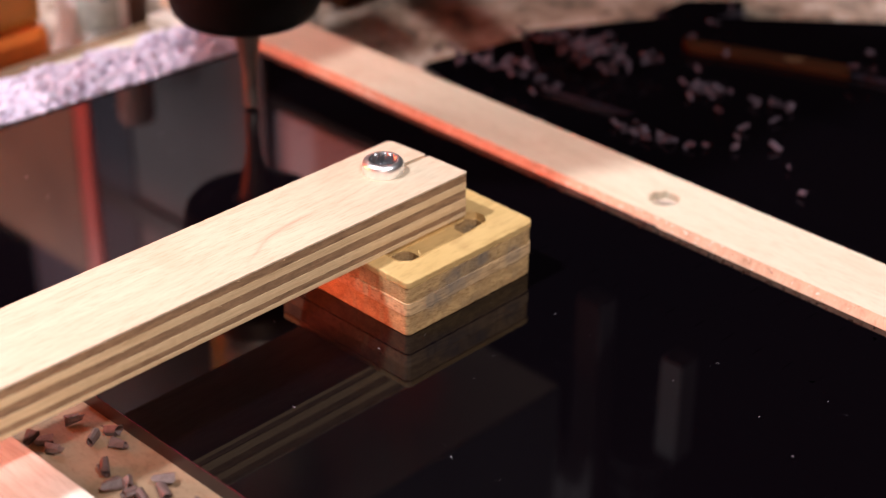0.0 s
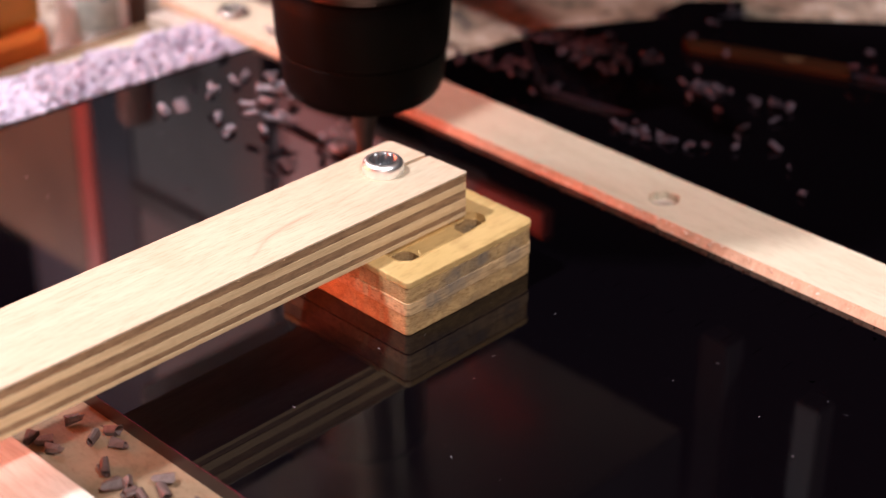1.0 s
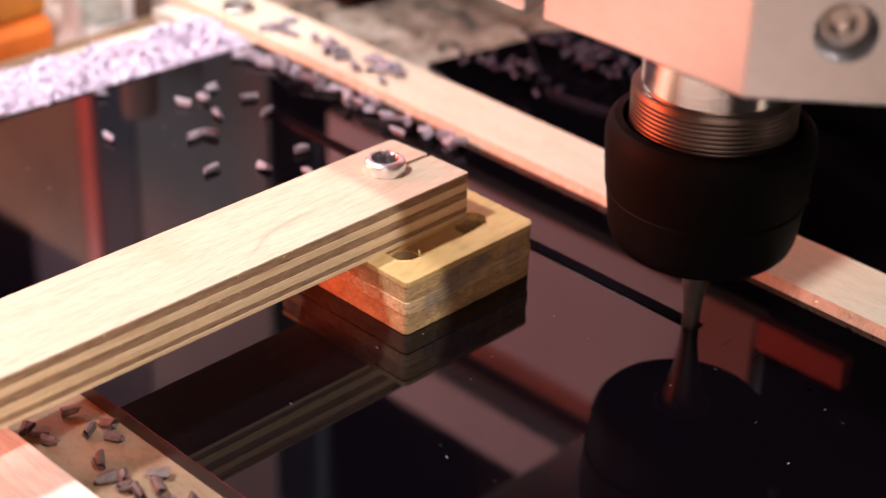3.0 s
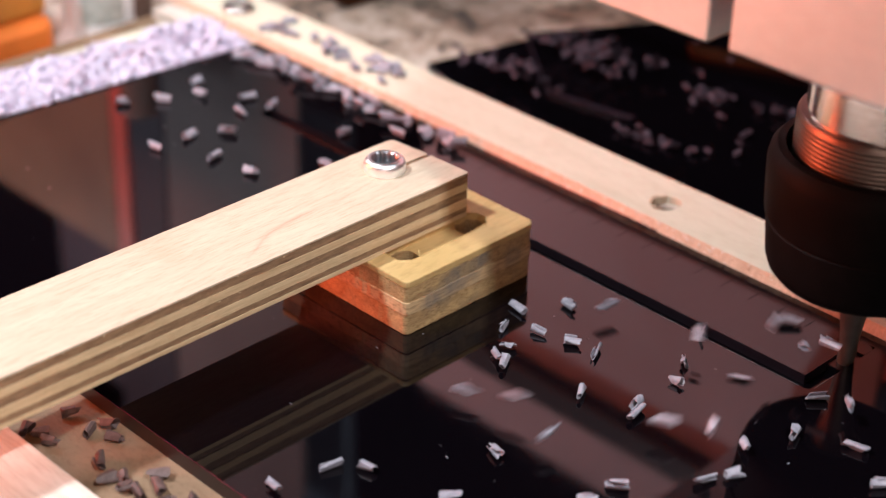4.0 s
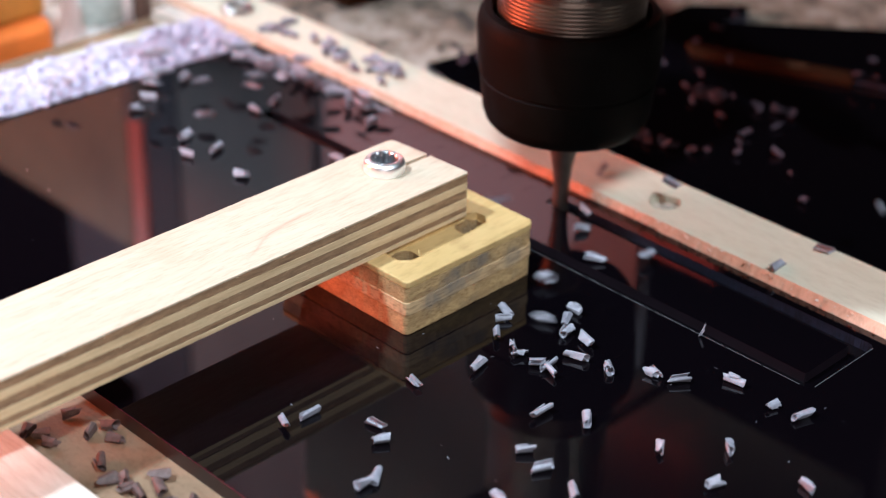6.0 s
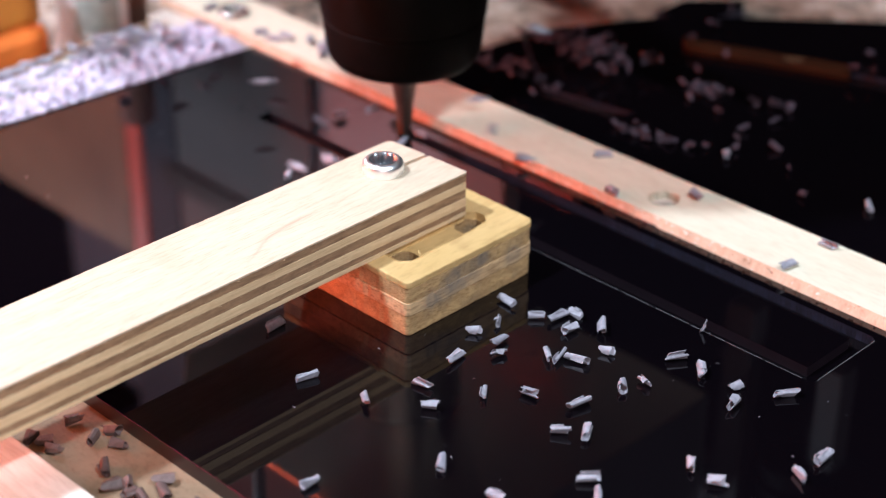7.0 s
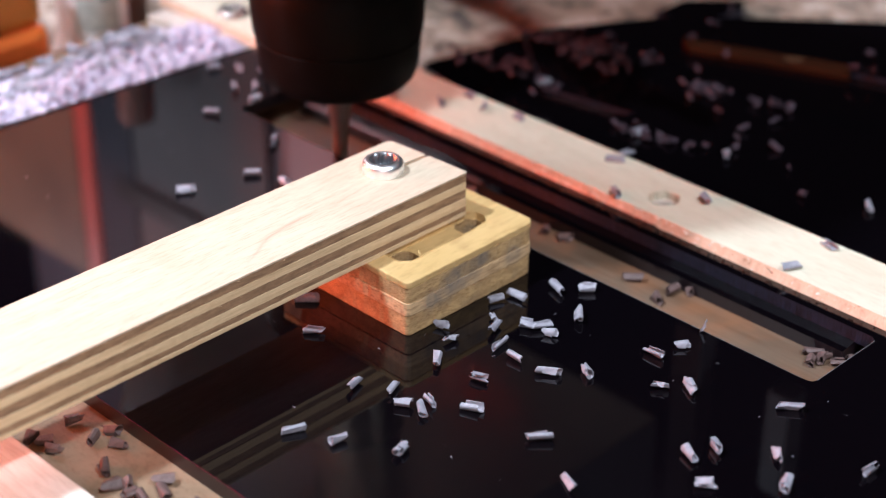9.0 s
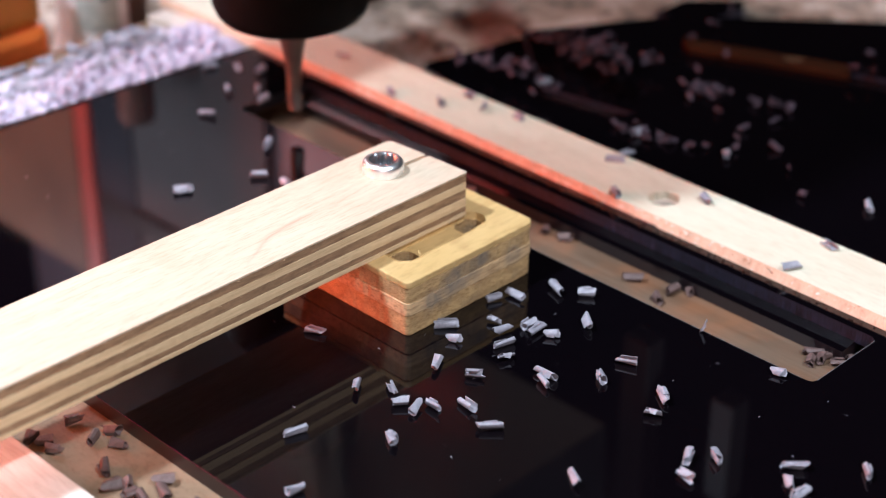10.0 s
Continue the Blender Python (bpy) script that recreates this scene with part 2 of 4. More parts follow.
# ---- mesh helpers ----
def mesh_of(bm, name, material, smooth=False):
    bmesh.ops.recalc_face_normals(bm, faces=bm.faces)
    me = bpy.data.meshes.new(name)
    bm.to_mesh(me)
    bm.free()
    for m in material if isinstance(material, (list, tuple)) else [material]:
        me.materials.append(m)
    if smooth:
        for p in me.polygons:
            p.use_smooth = True
        me.set_sharp_from_angle(angle=radians(38))
    return me


def part(name, bm, material, parent=None, label="", smooth=False):
    ob = new(name, mesh_of(bm, name, material, smooth))
    if parent is not None:
        ob.parent = parent
    if label:
        ob["label"] = label
    return ob


def thing(name, x=0, y=0, z=0, **tags):
    ob = new(name)
    ob.matrix_world = pose(x * MM, y * MM, z * MM)
    ob.empty_display_size = 0.01
    return tagged(ob, **tags)


def rounded(outline, radius, steps=4):
    """The outline with its corners rounded."""
    pts, n = [], len(outline)
    for i in range(n):
        p, a, b = (Vector(outline[k % n]) for k in (i, i - 1, i + 1))
        r = radius[i] if isinstance(radius, (list, tuple)) else radius
        if r <= 0:
            pts.append(tuple(p))
            continue
        u, v = (a - p).normalized(), (b - p).normalized()
        p0, p1 = p + u * r, p + v * r
        for s in range(steps + 1):
            k = s / steps
            pts.append(tuple(p0 * (1 - k) ** 2 + p * 2 * k * (1 - k) + p1 * k ** 2))
    return pts


def worn(outline, amount, step=1.4, seed=0.0):
    """The outline with points along its sides, shifted a little as on rough-cut wood."""
    out, n = [], len(outline)
    for i in range(n):
        a, b = Vector(outline[i]), Vector(outline[(i + 1) % n])
        k = max(1, int((b - a).length / step))
        side = Vector((-(b - a).y, (b - a).x)).normalized()
        for j in range(k):
            p = a.lerp(b, j / k)
            q = Vector((p.x * 0.9, p.y * 0.9, seed))
            out.append(tuple(p + side * amount * (noise.noise(q) + 0.5 * noise.noise(q * 3.1))))
    return out


def circle(x, y, r, n=20, wobble=0.0):
    out = []
    for k in range(n):
        a = 2 * math.pi * k / n
        s = r * (1 + wobble * noise.noise(Vector((x + 3 * math.cos(a), y + 3 * math.sin(a), r))))
        out.append((x + s * math.cos(a), y + s * math.sin(a)))
    return out


def slab(outline, z0, z1, holes=(), edge=0.0, side_index=0, hole_index=0, bevel_holes=True, bevel_index=None):
    """A plate with holes through it, in millimetres; edge: the bevel along its rims."""
    bm = bmesh.new()
    top_edges, bottom_edges, rims = [], [], []
    for n_loop, loop in enumerate((outline, *holes)):
        t = [bm.verts.new((x * MM, y * MM, z1 * MM)) for x, y in loop]
        b = [bm.verts.new((x * MM, y * MM, z0 * MM)) for x, y in loop]
        k = len(loop)
        for i in range(k):
            j = (i + 1) % k
            f = bm.faces.new((t[i], t[j], b[j], b[i]))
            f.material_index = hole_index if n_loop else side_index
        top_edges += [bm.edges.get((t[i], t[(i + 1) % k])) for i in range(k)]
        bottom_edges += [bm.edges.get((b[i], b[(i + 1) % k])) for i in range(k)]
        if n_loop == 0 or bevel_holes:
            rims += top_edges[-k:] + bottom_edges[-k:]
    bmesh.ops.triangle_fill(bm, use_beauty=True, edges=top_edges)
    bmesh.ops.triangle_fill(bm, use_beauty=True, edges=bottom_edges)
    if edge > 0:
        made = bmesh.ops.bevel(bm, geom=rims, offset=edge * MM, segments=2, affect="EDGES", profile=0.5)
        if bevel_index is not None:
            for f in made["faces"]:
                f.material_index = bevel_index
    return bm


def box(x0, x1, y0, y1, z0, z1, edge=0.0):
    bm = bmesh.new()
    bmesh.ops.create_cube(bm, size=1.0)
    bmesh.ops.transform(bm, verts=bm.verts, matrix=Matrix.Translation(((x0 + x1) / 2 * MM, (y0 + y1) / 2 * MM, (z0 + z1) / 2 * MM))
                        @ Matrix.Diagonal(((x1 - x0) * MM, (y1 - y0) * MM, (z1 - z0) * MM, 1)))
    if edge > 0:
        bmesh.ops.bevel(bm, geom=bm.edges[:], offset=edge * MM, segments=2, affect="EDGES", profile=0.5)
    return bm


def lathe(profile, n=48):
    """Turns (radius, height) pairs in millimetres about z."""
    bm = bmesh.new()
    rings = []
    for r, z in profile:
        if r < 1e-6:
            rings.append([bm.verts.new((0, 0, z * MM))])
        else:
            rings.append([bm.verts.new((r * MM * math.cos(2 * math.pi * k / n), r * MM * math.sin(2 * math.pi * k / n), z * MM)) for k in range(n)])
    for a, b in zip(rings, rings[1:]):
        for k in range(n):
            j = (k + 1) % n
            if len(a) == 1 and len(b) == 1:
                continue
            if len(a) == 1:
                bm.faces.new((a[0], b[j], b[k]))
            elif len(b) == 1:
                bm.faces.new((a[k], a[j], b[0]))
            else:
                bm.faces.new((a[k], a[j], b[j], b[k]))
    return bm


def carve(ob, cutter_bm):
    """Takes the cutter's shape out of a mesh for good."""
    tool = new("cutter_shape", mesh_of(cutter_bm, "cutter_shape", ob.data.materials[0]))
    tool.matrix_world = ob.matrix_world
    mod = ob.modifiers.new("cut", "BOOLEAN")
    mod.operation, mod.solver, mod.object = "DIFFERENCE", "EXACT", tool
    bpy.context.view_layer.update()
    me = bpy.data.meshes.new_from_object(ob.evaluated_get(bpy.context.evaluated_depsgraph_get()))
    ob.modifiers.remove(mod)
    ob.data = me
    bpy.data.objects.remove(tool)


# ---- room ----
def room():
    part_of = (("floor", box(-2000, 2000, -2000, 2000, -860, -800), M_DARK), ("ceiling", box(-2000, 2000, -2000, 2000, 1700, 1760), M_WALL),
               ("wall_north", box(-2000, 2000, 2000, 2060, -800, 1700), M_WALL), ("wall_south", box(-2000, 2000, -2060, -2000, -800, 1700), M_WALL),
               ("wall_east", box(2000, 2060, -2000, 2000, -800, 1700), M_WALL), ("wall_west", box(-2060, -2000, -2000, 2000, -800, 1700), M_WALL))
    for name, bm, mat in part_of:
        tagged(part(name, bm, mat), "plain workshop " + name.split("_")[0] + ", added unseen and coloured dark to keep reflections low", name.split("_")[0], kind="structure")
    bench = part("workbench_top", box(-700, 600, -450, 700, -52, -12, 2), M_BENCH)
    tagged(bench, "pale workbench top covered with dark specks and dust", "workbench", kind="structure")


room()

# slot of the sheet and the path of the cutter
SLOT = (-103.5, 64.9, 43.1, 65.0)
KERF = 3.8
NEAR, FAR, LEFT, RIGHT = 45.0, 63.1, -101.6, 63.0
THICK = 3.0


def sheet():
    x0, x1, y0, y1 = SLOT
    hole = rounded([(x0, y0), (x1, y0), (x1, y1), (x0, y1)], 1.9)
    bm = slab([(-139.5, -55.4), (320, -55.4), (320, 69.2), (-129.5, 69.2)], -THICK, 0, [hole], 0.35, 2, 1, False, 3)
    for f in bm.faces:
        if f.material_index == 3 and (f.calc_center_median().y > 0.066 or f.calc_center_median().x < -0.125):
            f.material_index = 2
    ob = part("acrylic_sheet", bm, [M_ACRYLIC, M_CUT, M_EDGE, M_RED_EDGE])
    tagged(ob, "glossy black acrylic sheet with a long rectangular slot cut through", "acrylic sheet")
    bar = part("cut_out_strip", slab(rounded([(-80.4, -7.15), (80.4, -7.15), (80.4, 7.15), (-80.4, 7.15)], 0.3), -THICK, 0, (), 0.0, 1), [M_ACRYLIC, M_EDGE])
    tagged(bar, "glossy black acrylic strip, cut loose inside the slot of the sheet", "acrylic strip")
    # Thin pale strips imitate the highlight along the rim of the cut.
    glints = []
    for x0b, x1b, y0b, y1b in [(q, q + 8.4, y0 - 0.09, y0 + 0.02) for q in range(-18, 60, 9)] + [(x1 - 0.02, x1 + 0.10, q, q + 6.4) for q in (44.5, 51, 57.5)]:
        o = part("rim_burr", box(x0b, x1b, y0b, y1b, -0.06, 0.04, 0.01), M_RIM_GLINT, ob, "pale strip that imitates the glint on the cut's rim")
        glints.append((o, (x0b + x1b) / 2, (y0b + y1b) / 2))
    pieces = []
    mesh_x = mesh_of(box(-3.44, 3.44, -KERF / 2, KERF / 2, -THICK, 0), "kerf_piece", M_ACRYLIC)
    mesh_y = mesh_of(box(-KERF / 2, KERF / 2, -3.55, 3.55, -THICK, 0), "kerf_piece_short", M_ACRYLIC)
    count = 24
    for k in range(count):
        x = SLOT[0] + (k + 0.5) * (SLOT[1] - SLOT[0]) / count
        for y in (NEAR, FAR):
            o = new("kerf_piece", mesh_x)
            o.parent = ob
            o.location = (x * MM, y * MM, 0)
            pieces.append((o, x, y))
    for x in (LEFT, RIGHT):
        for k in range(2):
            y = 54.05 + (k - 0.5) * 7.1
            o = new("kerf_piece", mesh_y)
            o.parent = ob
            o.location = (x * MM, y * MM, 0)
            pieces.append((o, x, y))
    return bar, pieces, glints


STRIP, KERFS, RIM_GLINTS = sheet()


def boards():
    recess = rounded([(-112, 36), (76, 36), (76, 86.5), (-112, 86.5)], 2.0)
    b = part("spoilboard", slab([(-169, -130), (330, -130), (330, 88), (-169, 88)], -12, -THICK - 0.05, [recess], 0.2), M_BOARD)
    part("recess_floor", box(-113, 77, 35, 87.5, -11.5, -6.3), M_RECESS, b, "brown wood floor of the milled recess, darkened for its shade")
    tagged(b, "pale fibreboard bed under the acrylic sheet, lightly stained", "board")
    # the long rail behind the slot
    rail = thing("wooden_rail", 0, 0, 0, label="pale wooden rail with a drilled hole, edge furry from sawing", category="wooden rail")
    hole = circle(1.4, 77.7, 3.4, 24, 0.25)
    body = slab([(-171, 71.25), (330, 68.25), (330, 88.4), (-171, 87.0)], 0.0, 2.0, [hole], 0.12, 1)
    for v in body.verts:
        front = (71.25 - 3.0 * (v.co.x / MM + 171) / 501) * MM
        if v.co.y < front + 0.4 * MM and v.co.z < 0.3 * MM:
            v.co.y -= 1.25 * MM
    part("top_board", body, [M_RAIL, M_SAWN], rail)
    part("lower_strip", slab([(-163, 69.4), (330, 68.9), (330, 84.0), (-163, 83.5)], -THICK, -0.05, [circle(1.6, 77.7, 3.0, 20, 0.15)], 0.2), M_PINE, rail)
    part("end_strip", slab([(-166, 62.5), (-136, 66.0), (-136, 69.0), (-166, 69.0)], -THICK, 0.4, (), 0.3), M_PINE, rail)
    bm = bmesh.new()
    rnd = random.Random(5)
    for k in range(1500):
        x = rnd.uniform(-150, 140)
        if x > 25 and rnd.random() < 0.7:
            continue
        down = rnd.random() ** 1.6
        y = 71.2 - 3.0 * (x + 171) / 501 - 1.1 * down
        p = Vector((x, y, 2.03 - 1.75 * down)) * MM
        big = 0.8 + 1.3 * rnd.random() ** 3
        d = Vector((rnd.uniform(-0.7, 0.7), rnd.uniform(-0.55, 0.05), rnd.uniform(-0.3, 0.35))) * MM * big
        w = Vector((rnd.uniform(0.1, 0.4), 0, rnd.uniform(-0.1, 0.1))) * MM * big
        a, b2, c = (bm.verts.new(q) for q in (p - w, p + w, p + d))
        e = bm.verts.new(p + Vector((0, 0.12, -0.1)) * MM)
        pale = int(rnd.random() < 0.45)
        for tri in ((a, b2, c), (a, c, e), (b2, e, c)):
            bm.faces.new(tri).material_index = pale
    fuzz = part("sawn_fuzz", bm, [M_SAWN, M_WHITE_FUZZ], rail)
    tagged(fuzz, kind="stuff")
    bm = bmesh.new()
    for k in range(110):
        a = rnd.uniform(0, 6.28) if k < 50 else rnd.gauss(3.4, 0.7)
        p = Vector((1.4 + 3.4 * math.cos(a), 77.7 + 3.4 * math.sin(a), 2.0)) * MM
        d = Vector((rnd.uniform(-0.7, 0.7), rnd.uniform(-0.7, 0.7), rnd.uniform(0.0, 0.6))) * MM
        q = Vector((rnd.uniform(-0.25, 0.25), rnd.uniform(-0.25, 0.25), 0.1)) * MM
        bm.faces.new([bm.verts.new(v) for v in (p - q, p + q, p + d)])
    tagged(part("hole_burr", bm, M_RAIL, rail), kind="stuff")
    front = part("front_batten", slab([(-260, -73.4), (200, -73.4), (200, -96), (-260, -96)], -THICK, 0.6, (), 0.35), M_PINE)
    tagged(front, "pale pine batten along the front of the bed", "batten")
    left = part("side_batten", slab([(-160, -110), (-141.5, -110), (-131.5, 62), (-159, 62)], -THICK, -0.6, (), 0.4), M_RAIL)
    tagged(left, "pale wooden batten buried under plastic chips", "batten")


boards()


def screw_head(name, x, y, z, r, label, metal=None):
    s = thing(name, x, y, z, label=label, category="screw")
    k = r / 4.1
    prof = [(0, -4), (1.2 * k, -4), (1.2 * k, 0.0), (4.1 * k, 0.02), (4.2 * k, 0.2), (4.2 * k, 1.75), (4.08 * k, 2.1), (3.8 * k, 2.45), (3.45 * k, 2.68), (3.1 * k, 2.76), (2.85 * k, 2.70)]
    part("head", lathe([(q, z * 1.05 if z > 0 else z) for q, z in prof], 64), metal or M_CHROME, s, smooth=True)
    bm = bmesh.new()
    n = 72
    rings = []
    for rr, zz in ((2.85, 2.70), (2.62, 2.45), (2.42, 1.5), (2.35, 0.3), (0.5, 0.2)):
        ring = []
        for i in range(n):
            a = 2 * math.pi * i / n
            q = rr * (1 + (0.07 * math.cos(12 * a) if 0.85 < zz < 2.6 else 0))
            ring.append(bm.verts.new((q * k * MM * math.cos(a), q * k * MM * math.sin(a), zz * 1.05 * MM)))
        rings.append(ring)
    for a, b in zip(rings, rings[1:]):
        for i in range(n):
            bm.faces.new((a[i], a[(i + 1) % n], b[(i + 1) % n], b[i]))
    bm.faces.new(rings[-1])
    part("socket", bm, M_SOCKET, s, "splined socket, its metal darkened for shade", True)
    return s


def clamp_arm():
    arm = thing("plywood_clamp", 0, 0, 0, label="birch plywood clamp arm lying over the small wooden block", category="clamp")
    z0, z1 = 12.15, 22.15
    end_r, end_l = 27.9, 26.7
    bounds = [0, 0.95, 2.2, 4.2, 6.1, 7.8, 9.6, 10.0]
    for k in range(7):
        inset = 0.0 if k % 2 == 0 else 0.07
        xr, xl = -11.3 - inset, -32.8 + inset
        if k == 6:
            out = [(xl, -190), (xr, -190), (xr, end_r), (-21.8, end_r - 0.45), (-22.0, 19.5), (-23.0, 19.5), (-22.8, end_r - 0.5), (xl, end_l)]
            out = rounded(out, [0, 0, 0.5, 0.25, 0.2, 0.2, 0.25, 1.6])
            mat = M_ARM_FACE
        else:
            out = rounded([(xl, -190), (xr, -190), (xr, end_r - inset), (xl, end_l - inset)], [0, 0, 0.5, 1.6])
            mat = M_PLY_LIGHT if k % 2 == 0 else M_PLY_DARK
        bm = slab(worn(out, 0.10, 1.3, k * 3.7), z0 + bounds[k] + 0.01, z0 + bounds[k + 1] - 0.01, (), 0.07)
        part("ply_layer", bm, mat, arm, "dark end-grain veneer layer" if k % 2 else "")
    bm = bmesh.new()
    rnd = random.Random(11)
    for k in range(120):
        y = rnd.uniform(-110, 27)
        p = Vector((-11.25, y, z0 + rnd.choice((bounds[6], bounds[7], bounds[4], bounds[7])) - 0.1)) * MM
        d = Vector((rnd.uniform(0.05, 0.35), rnd.uniform(-0.5, 0.5), rnd.uniform(-0.1, 0.3))) * MM
        w = Vector((0, rnd.uniform(0.1, 0.3), 0)) * MM
        a, b, c, e = (bm.verts.new(q) for q in (p - w, p + w, p + d, p - Vector((0.1 * MM, 0, 0.1 * MM))))
        for tri in ((a, b, c), (a, c, e), (b, e, c)):
            bm.faces.new(tri)
    tagged(part("splinters", bm, M_PLY_LIGHT, arm), kind="stuff")
    screw_head("clamp_screw", -23.4, 15.9, z1, 4.15, "shiny chrome pan-head screw driven into the clamp arm")
    screw_head("rail_screw", -147.2, 77.2, 0.9, 4.3, "dull metal screw head in the wooden rail", M_STEEL)


clamp_arm()


def clamp_block():
    blk = thing("wooden_block", 0, 0, 0, label="yellowish bamboo block with two drilled holes, worn grey sides", category="wooden block")
    x0, x1, y0, y1 = -38.0, 0.0, 0.0, 36.4
    out = rounded([(x0, y0), (x1, y0), (x1, y1), (x0, y1)], [0.8, 1.4, 2.4, 1.0], 5)
    inner = rounded([(x0 + 0.12, y0 + 0.12), (x1 - 0.12, y0 + 0.12), (x1 - 0.12, y1 - 0.12), (x0 + 0.12, y1 - 0.12)], [0.8, 1.4, 2.4, 1.0], 5)
    h1, h2 = circle(-8.9, 7.9, 2.9, 18, 0.2), circle(-9.2, 26.6, 3.1, 20, 0.12)
    # channel between the two holes, in the top layer
    chan = [(-11.8, 4.9), (-7.4, 4.6), (-5.7, 6.6), (-5.6, 9.8), (-5.9, 10.6), (-6.0, 24.4), (-6.4, 26.6), (-6.6, 28.6), (-8.2, 30.1), (-10.6, 30.0), (-12.0, 28.0), (-12.0, 10.0)]
    part("bottom_layer", slab(worn(inner, 0.14, 1.1, 1.0), 0.0, 4.45, (), 0.2), M_BLOCK_MID, blk)
    part("middle_layer", slab(worn(out, 0.14, 1.1, 5.0), 4.5, 7.3, [h1, h2], 0.12), M_BLOCK_SIDE, blk)
    part("upper_layer", slab(worn(inner, 0.14, 1.1, 9.0), 7.35, 10.7, [h1, h2], 0.1, 1, 1), [M_BLOCK_TOP, M_BLOCK_MID], blk)
    part("top_layer", slab(worn(out, 0.2, 0.9, 13.0), 10.72, 12.12, [worn(chan, 0.16, 0.8, 17.0)], 0.24), M_BLOCK_TOP, blk, "smooth yellow top with a shallow channel")
    rnd = random.Random(41)
    for cx, cy, cr, count in ((-8.9, 27.0, 3.3, 34), (-8.7, 7.6, 3.0, 9)):
        bm = bmesh.new()
        for k in range(count):
            a = rnd.gauss(0.6, 0.9)
            p = Vector((cx + cr * math.cos(a), cy + cr * math.sin(a), 12.05)) * MM
            d = Vector((rnd.uniform(-1.4, 0.3), rnd.uniform(-0.9, 0.9), rnd.uniform(-1.4, 0.45))) * MM
            w = Vector((rnd.uniform(-0.15, 0.15), rnd.uniform(0.05, 0.2), 0)) * MM
            v = [bm.verts.new(q) for q in (p - w, p + w, p + d, p - Vector((0, 0, 0.15 * MM)))]
            for tri in ((0, 1, 2), (0, 2, 3), (1, 3, 2)):
                bm.faces.new([v[q] for q in tri])
        tagged(part("hole_burr", bm, M_BLOCK_TOP, blk, "torn pale fibres at the hole"), kind="stuff")


clamp_block()


# ---- the router spindle ----
def spindle():
    sp = thing("router_spindle", 0, 0, 0, label="black collet nut on a steel spindle with a thin cutter", category="router spindle")
    nut = [(5.4, -2.1), (6.0, -2.4), (14.6, -2.4), (16.4, -1.9), (17.5, -0.6), (18.2, 1.4), (18.8, 7.5), (18.95, 9.0), (18.7, 9.3), (18.75, 9.9), (19.3, 10.2), (19.6, 14), (19.9, 20.5), (19.5, 22.6), (18.4, 23.8), (16.9, 24.0), (16.8, 22.0)]
    nut_ob = part("collet_nut", lathe(nut, 64), M_NUT, sp, "matt black round collet nut", True)
    part("collet", lathe([(0, -1.8), (4.9, -1.8), (5.1, -2.6), (5.6, -2.6), (6.0, -2.2)], 24), M_BIT, nut_ob, "", True)
    collar = [(15.6, 21.0)]
    for k in range(9):
        z = 22.4 + k * 0.9
        collar += [(15.7, z), (15.7, z + 0.5), (15.64, z + 0.58), (15.64, z + 0.72)]
    collar += [(15.2, 31.0), (14.2, 31.1)]
    part("steel_collar", lathe(collar, 64), M_COLLAR, sp, "turned steel collar with fine rings", True)
    part("shaft", lathe([(14.2, 30.6), (14.2, 56.0)], 48), M_BRIGHT, sp, "", True)
    bm = bmesh.new()
    n, levels = 16, 60
    rings = []
    for j in range(levels + 1):
        z = -2.4 - 24.2 * j / levels
        down = -2.4 - z
        if down < 16:
            r, flute = 1.8 + 3.0 * (1 - down / 16) ** 1.6, 0.0
        else:
            r, flute = 1.8, min(1.0, (down - 16) / 2)
        ring = []
        for i in range(n):
            a = 2 * math.pi * i / n
            tw = a - z * 0.55
            q = r * (1 - 0.15 * flute * max(0.0, math.cos(tw)) ** 2)
            ring.append(bm.verts.new((q * MM * math.cos(a), q * MM * math.sin(a), z * MM)))
        rings.append(ring)
    for a, b in zip(rings, rings[1:]):
        for i in range(n):
            bm.faces.new((a[i], a[(i + 1) % n], b[(i + 1) % n], b[i]))
    bm.faces.new(rings[-1])
    part("cutter", bm, M_BIT, sp, "thin spiral carbide cutter", True)
    # split clamping block of the machine, with its slit and bolt recess
    zb, top = 54.7, 100.0
    m_out = rounded([(-4, -45), (37, -45), (55.8, -28.4), (55.8, 56), (-4, 56)], [0.5, 0.8, 0.8, 0.5, 0.0])
    mount = part("mount_block", slab(m_out, zb, top, (), 0.5), M_ALU, sp, "brushed aluminium clamp half with chamfered corner")
    l_out = rounded([(-8.2, -45), (-8.2, 56), (-55.8, 56), (-55.8, -28.4), (-37, -45)], [0.5, 0.0, 0.5, 0.8, 0.8])
    part("mount_jaw", slab(l_out, zb, top, (), 0.5), M_ALU, sp, "brushed aluminium clamp half")
    part("mount_web", box(-8.6, -3.6, -20, 56, zb + 1, top - 1), M_DARK, sp)
    d = Vector((0.663, -0.748, 0)).normalized()
    seat = Matrix.Translation(Vector((47.4, -35.9, zb + 11.5)) * MM) @ d.to_track_quat("Z", "Y").to_matrix().to_4x4()
    hole = lathe([(0, -9), (4.9, -9), (4.9, 3), (0, 3)], 36)
    bmesh.ops.transform(hole, verts=hole.verts, matrix=seat)
    carve(mount, hole)
    bolt = part("bolt_head", lathe([(0, -6.5), (2.0, -6.5), (2.2, -4.2), (3.6, -4.0), (4.1, -4.6), (4.1, -8.8), (0, -8.8)], 32), M_STEEL, mount, "dark sunken bolt head", True)
    bolt.matrix_local = seat
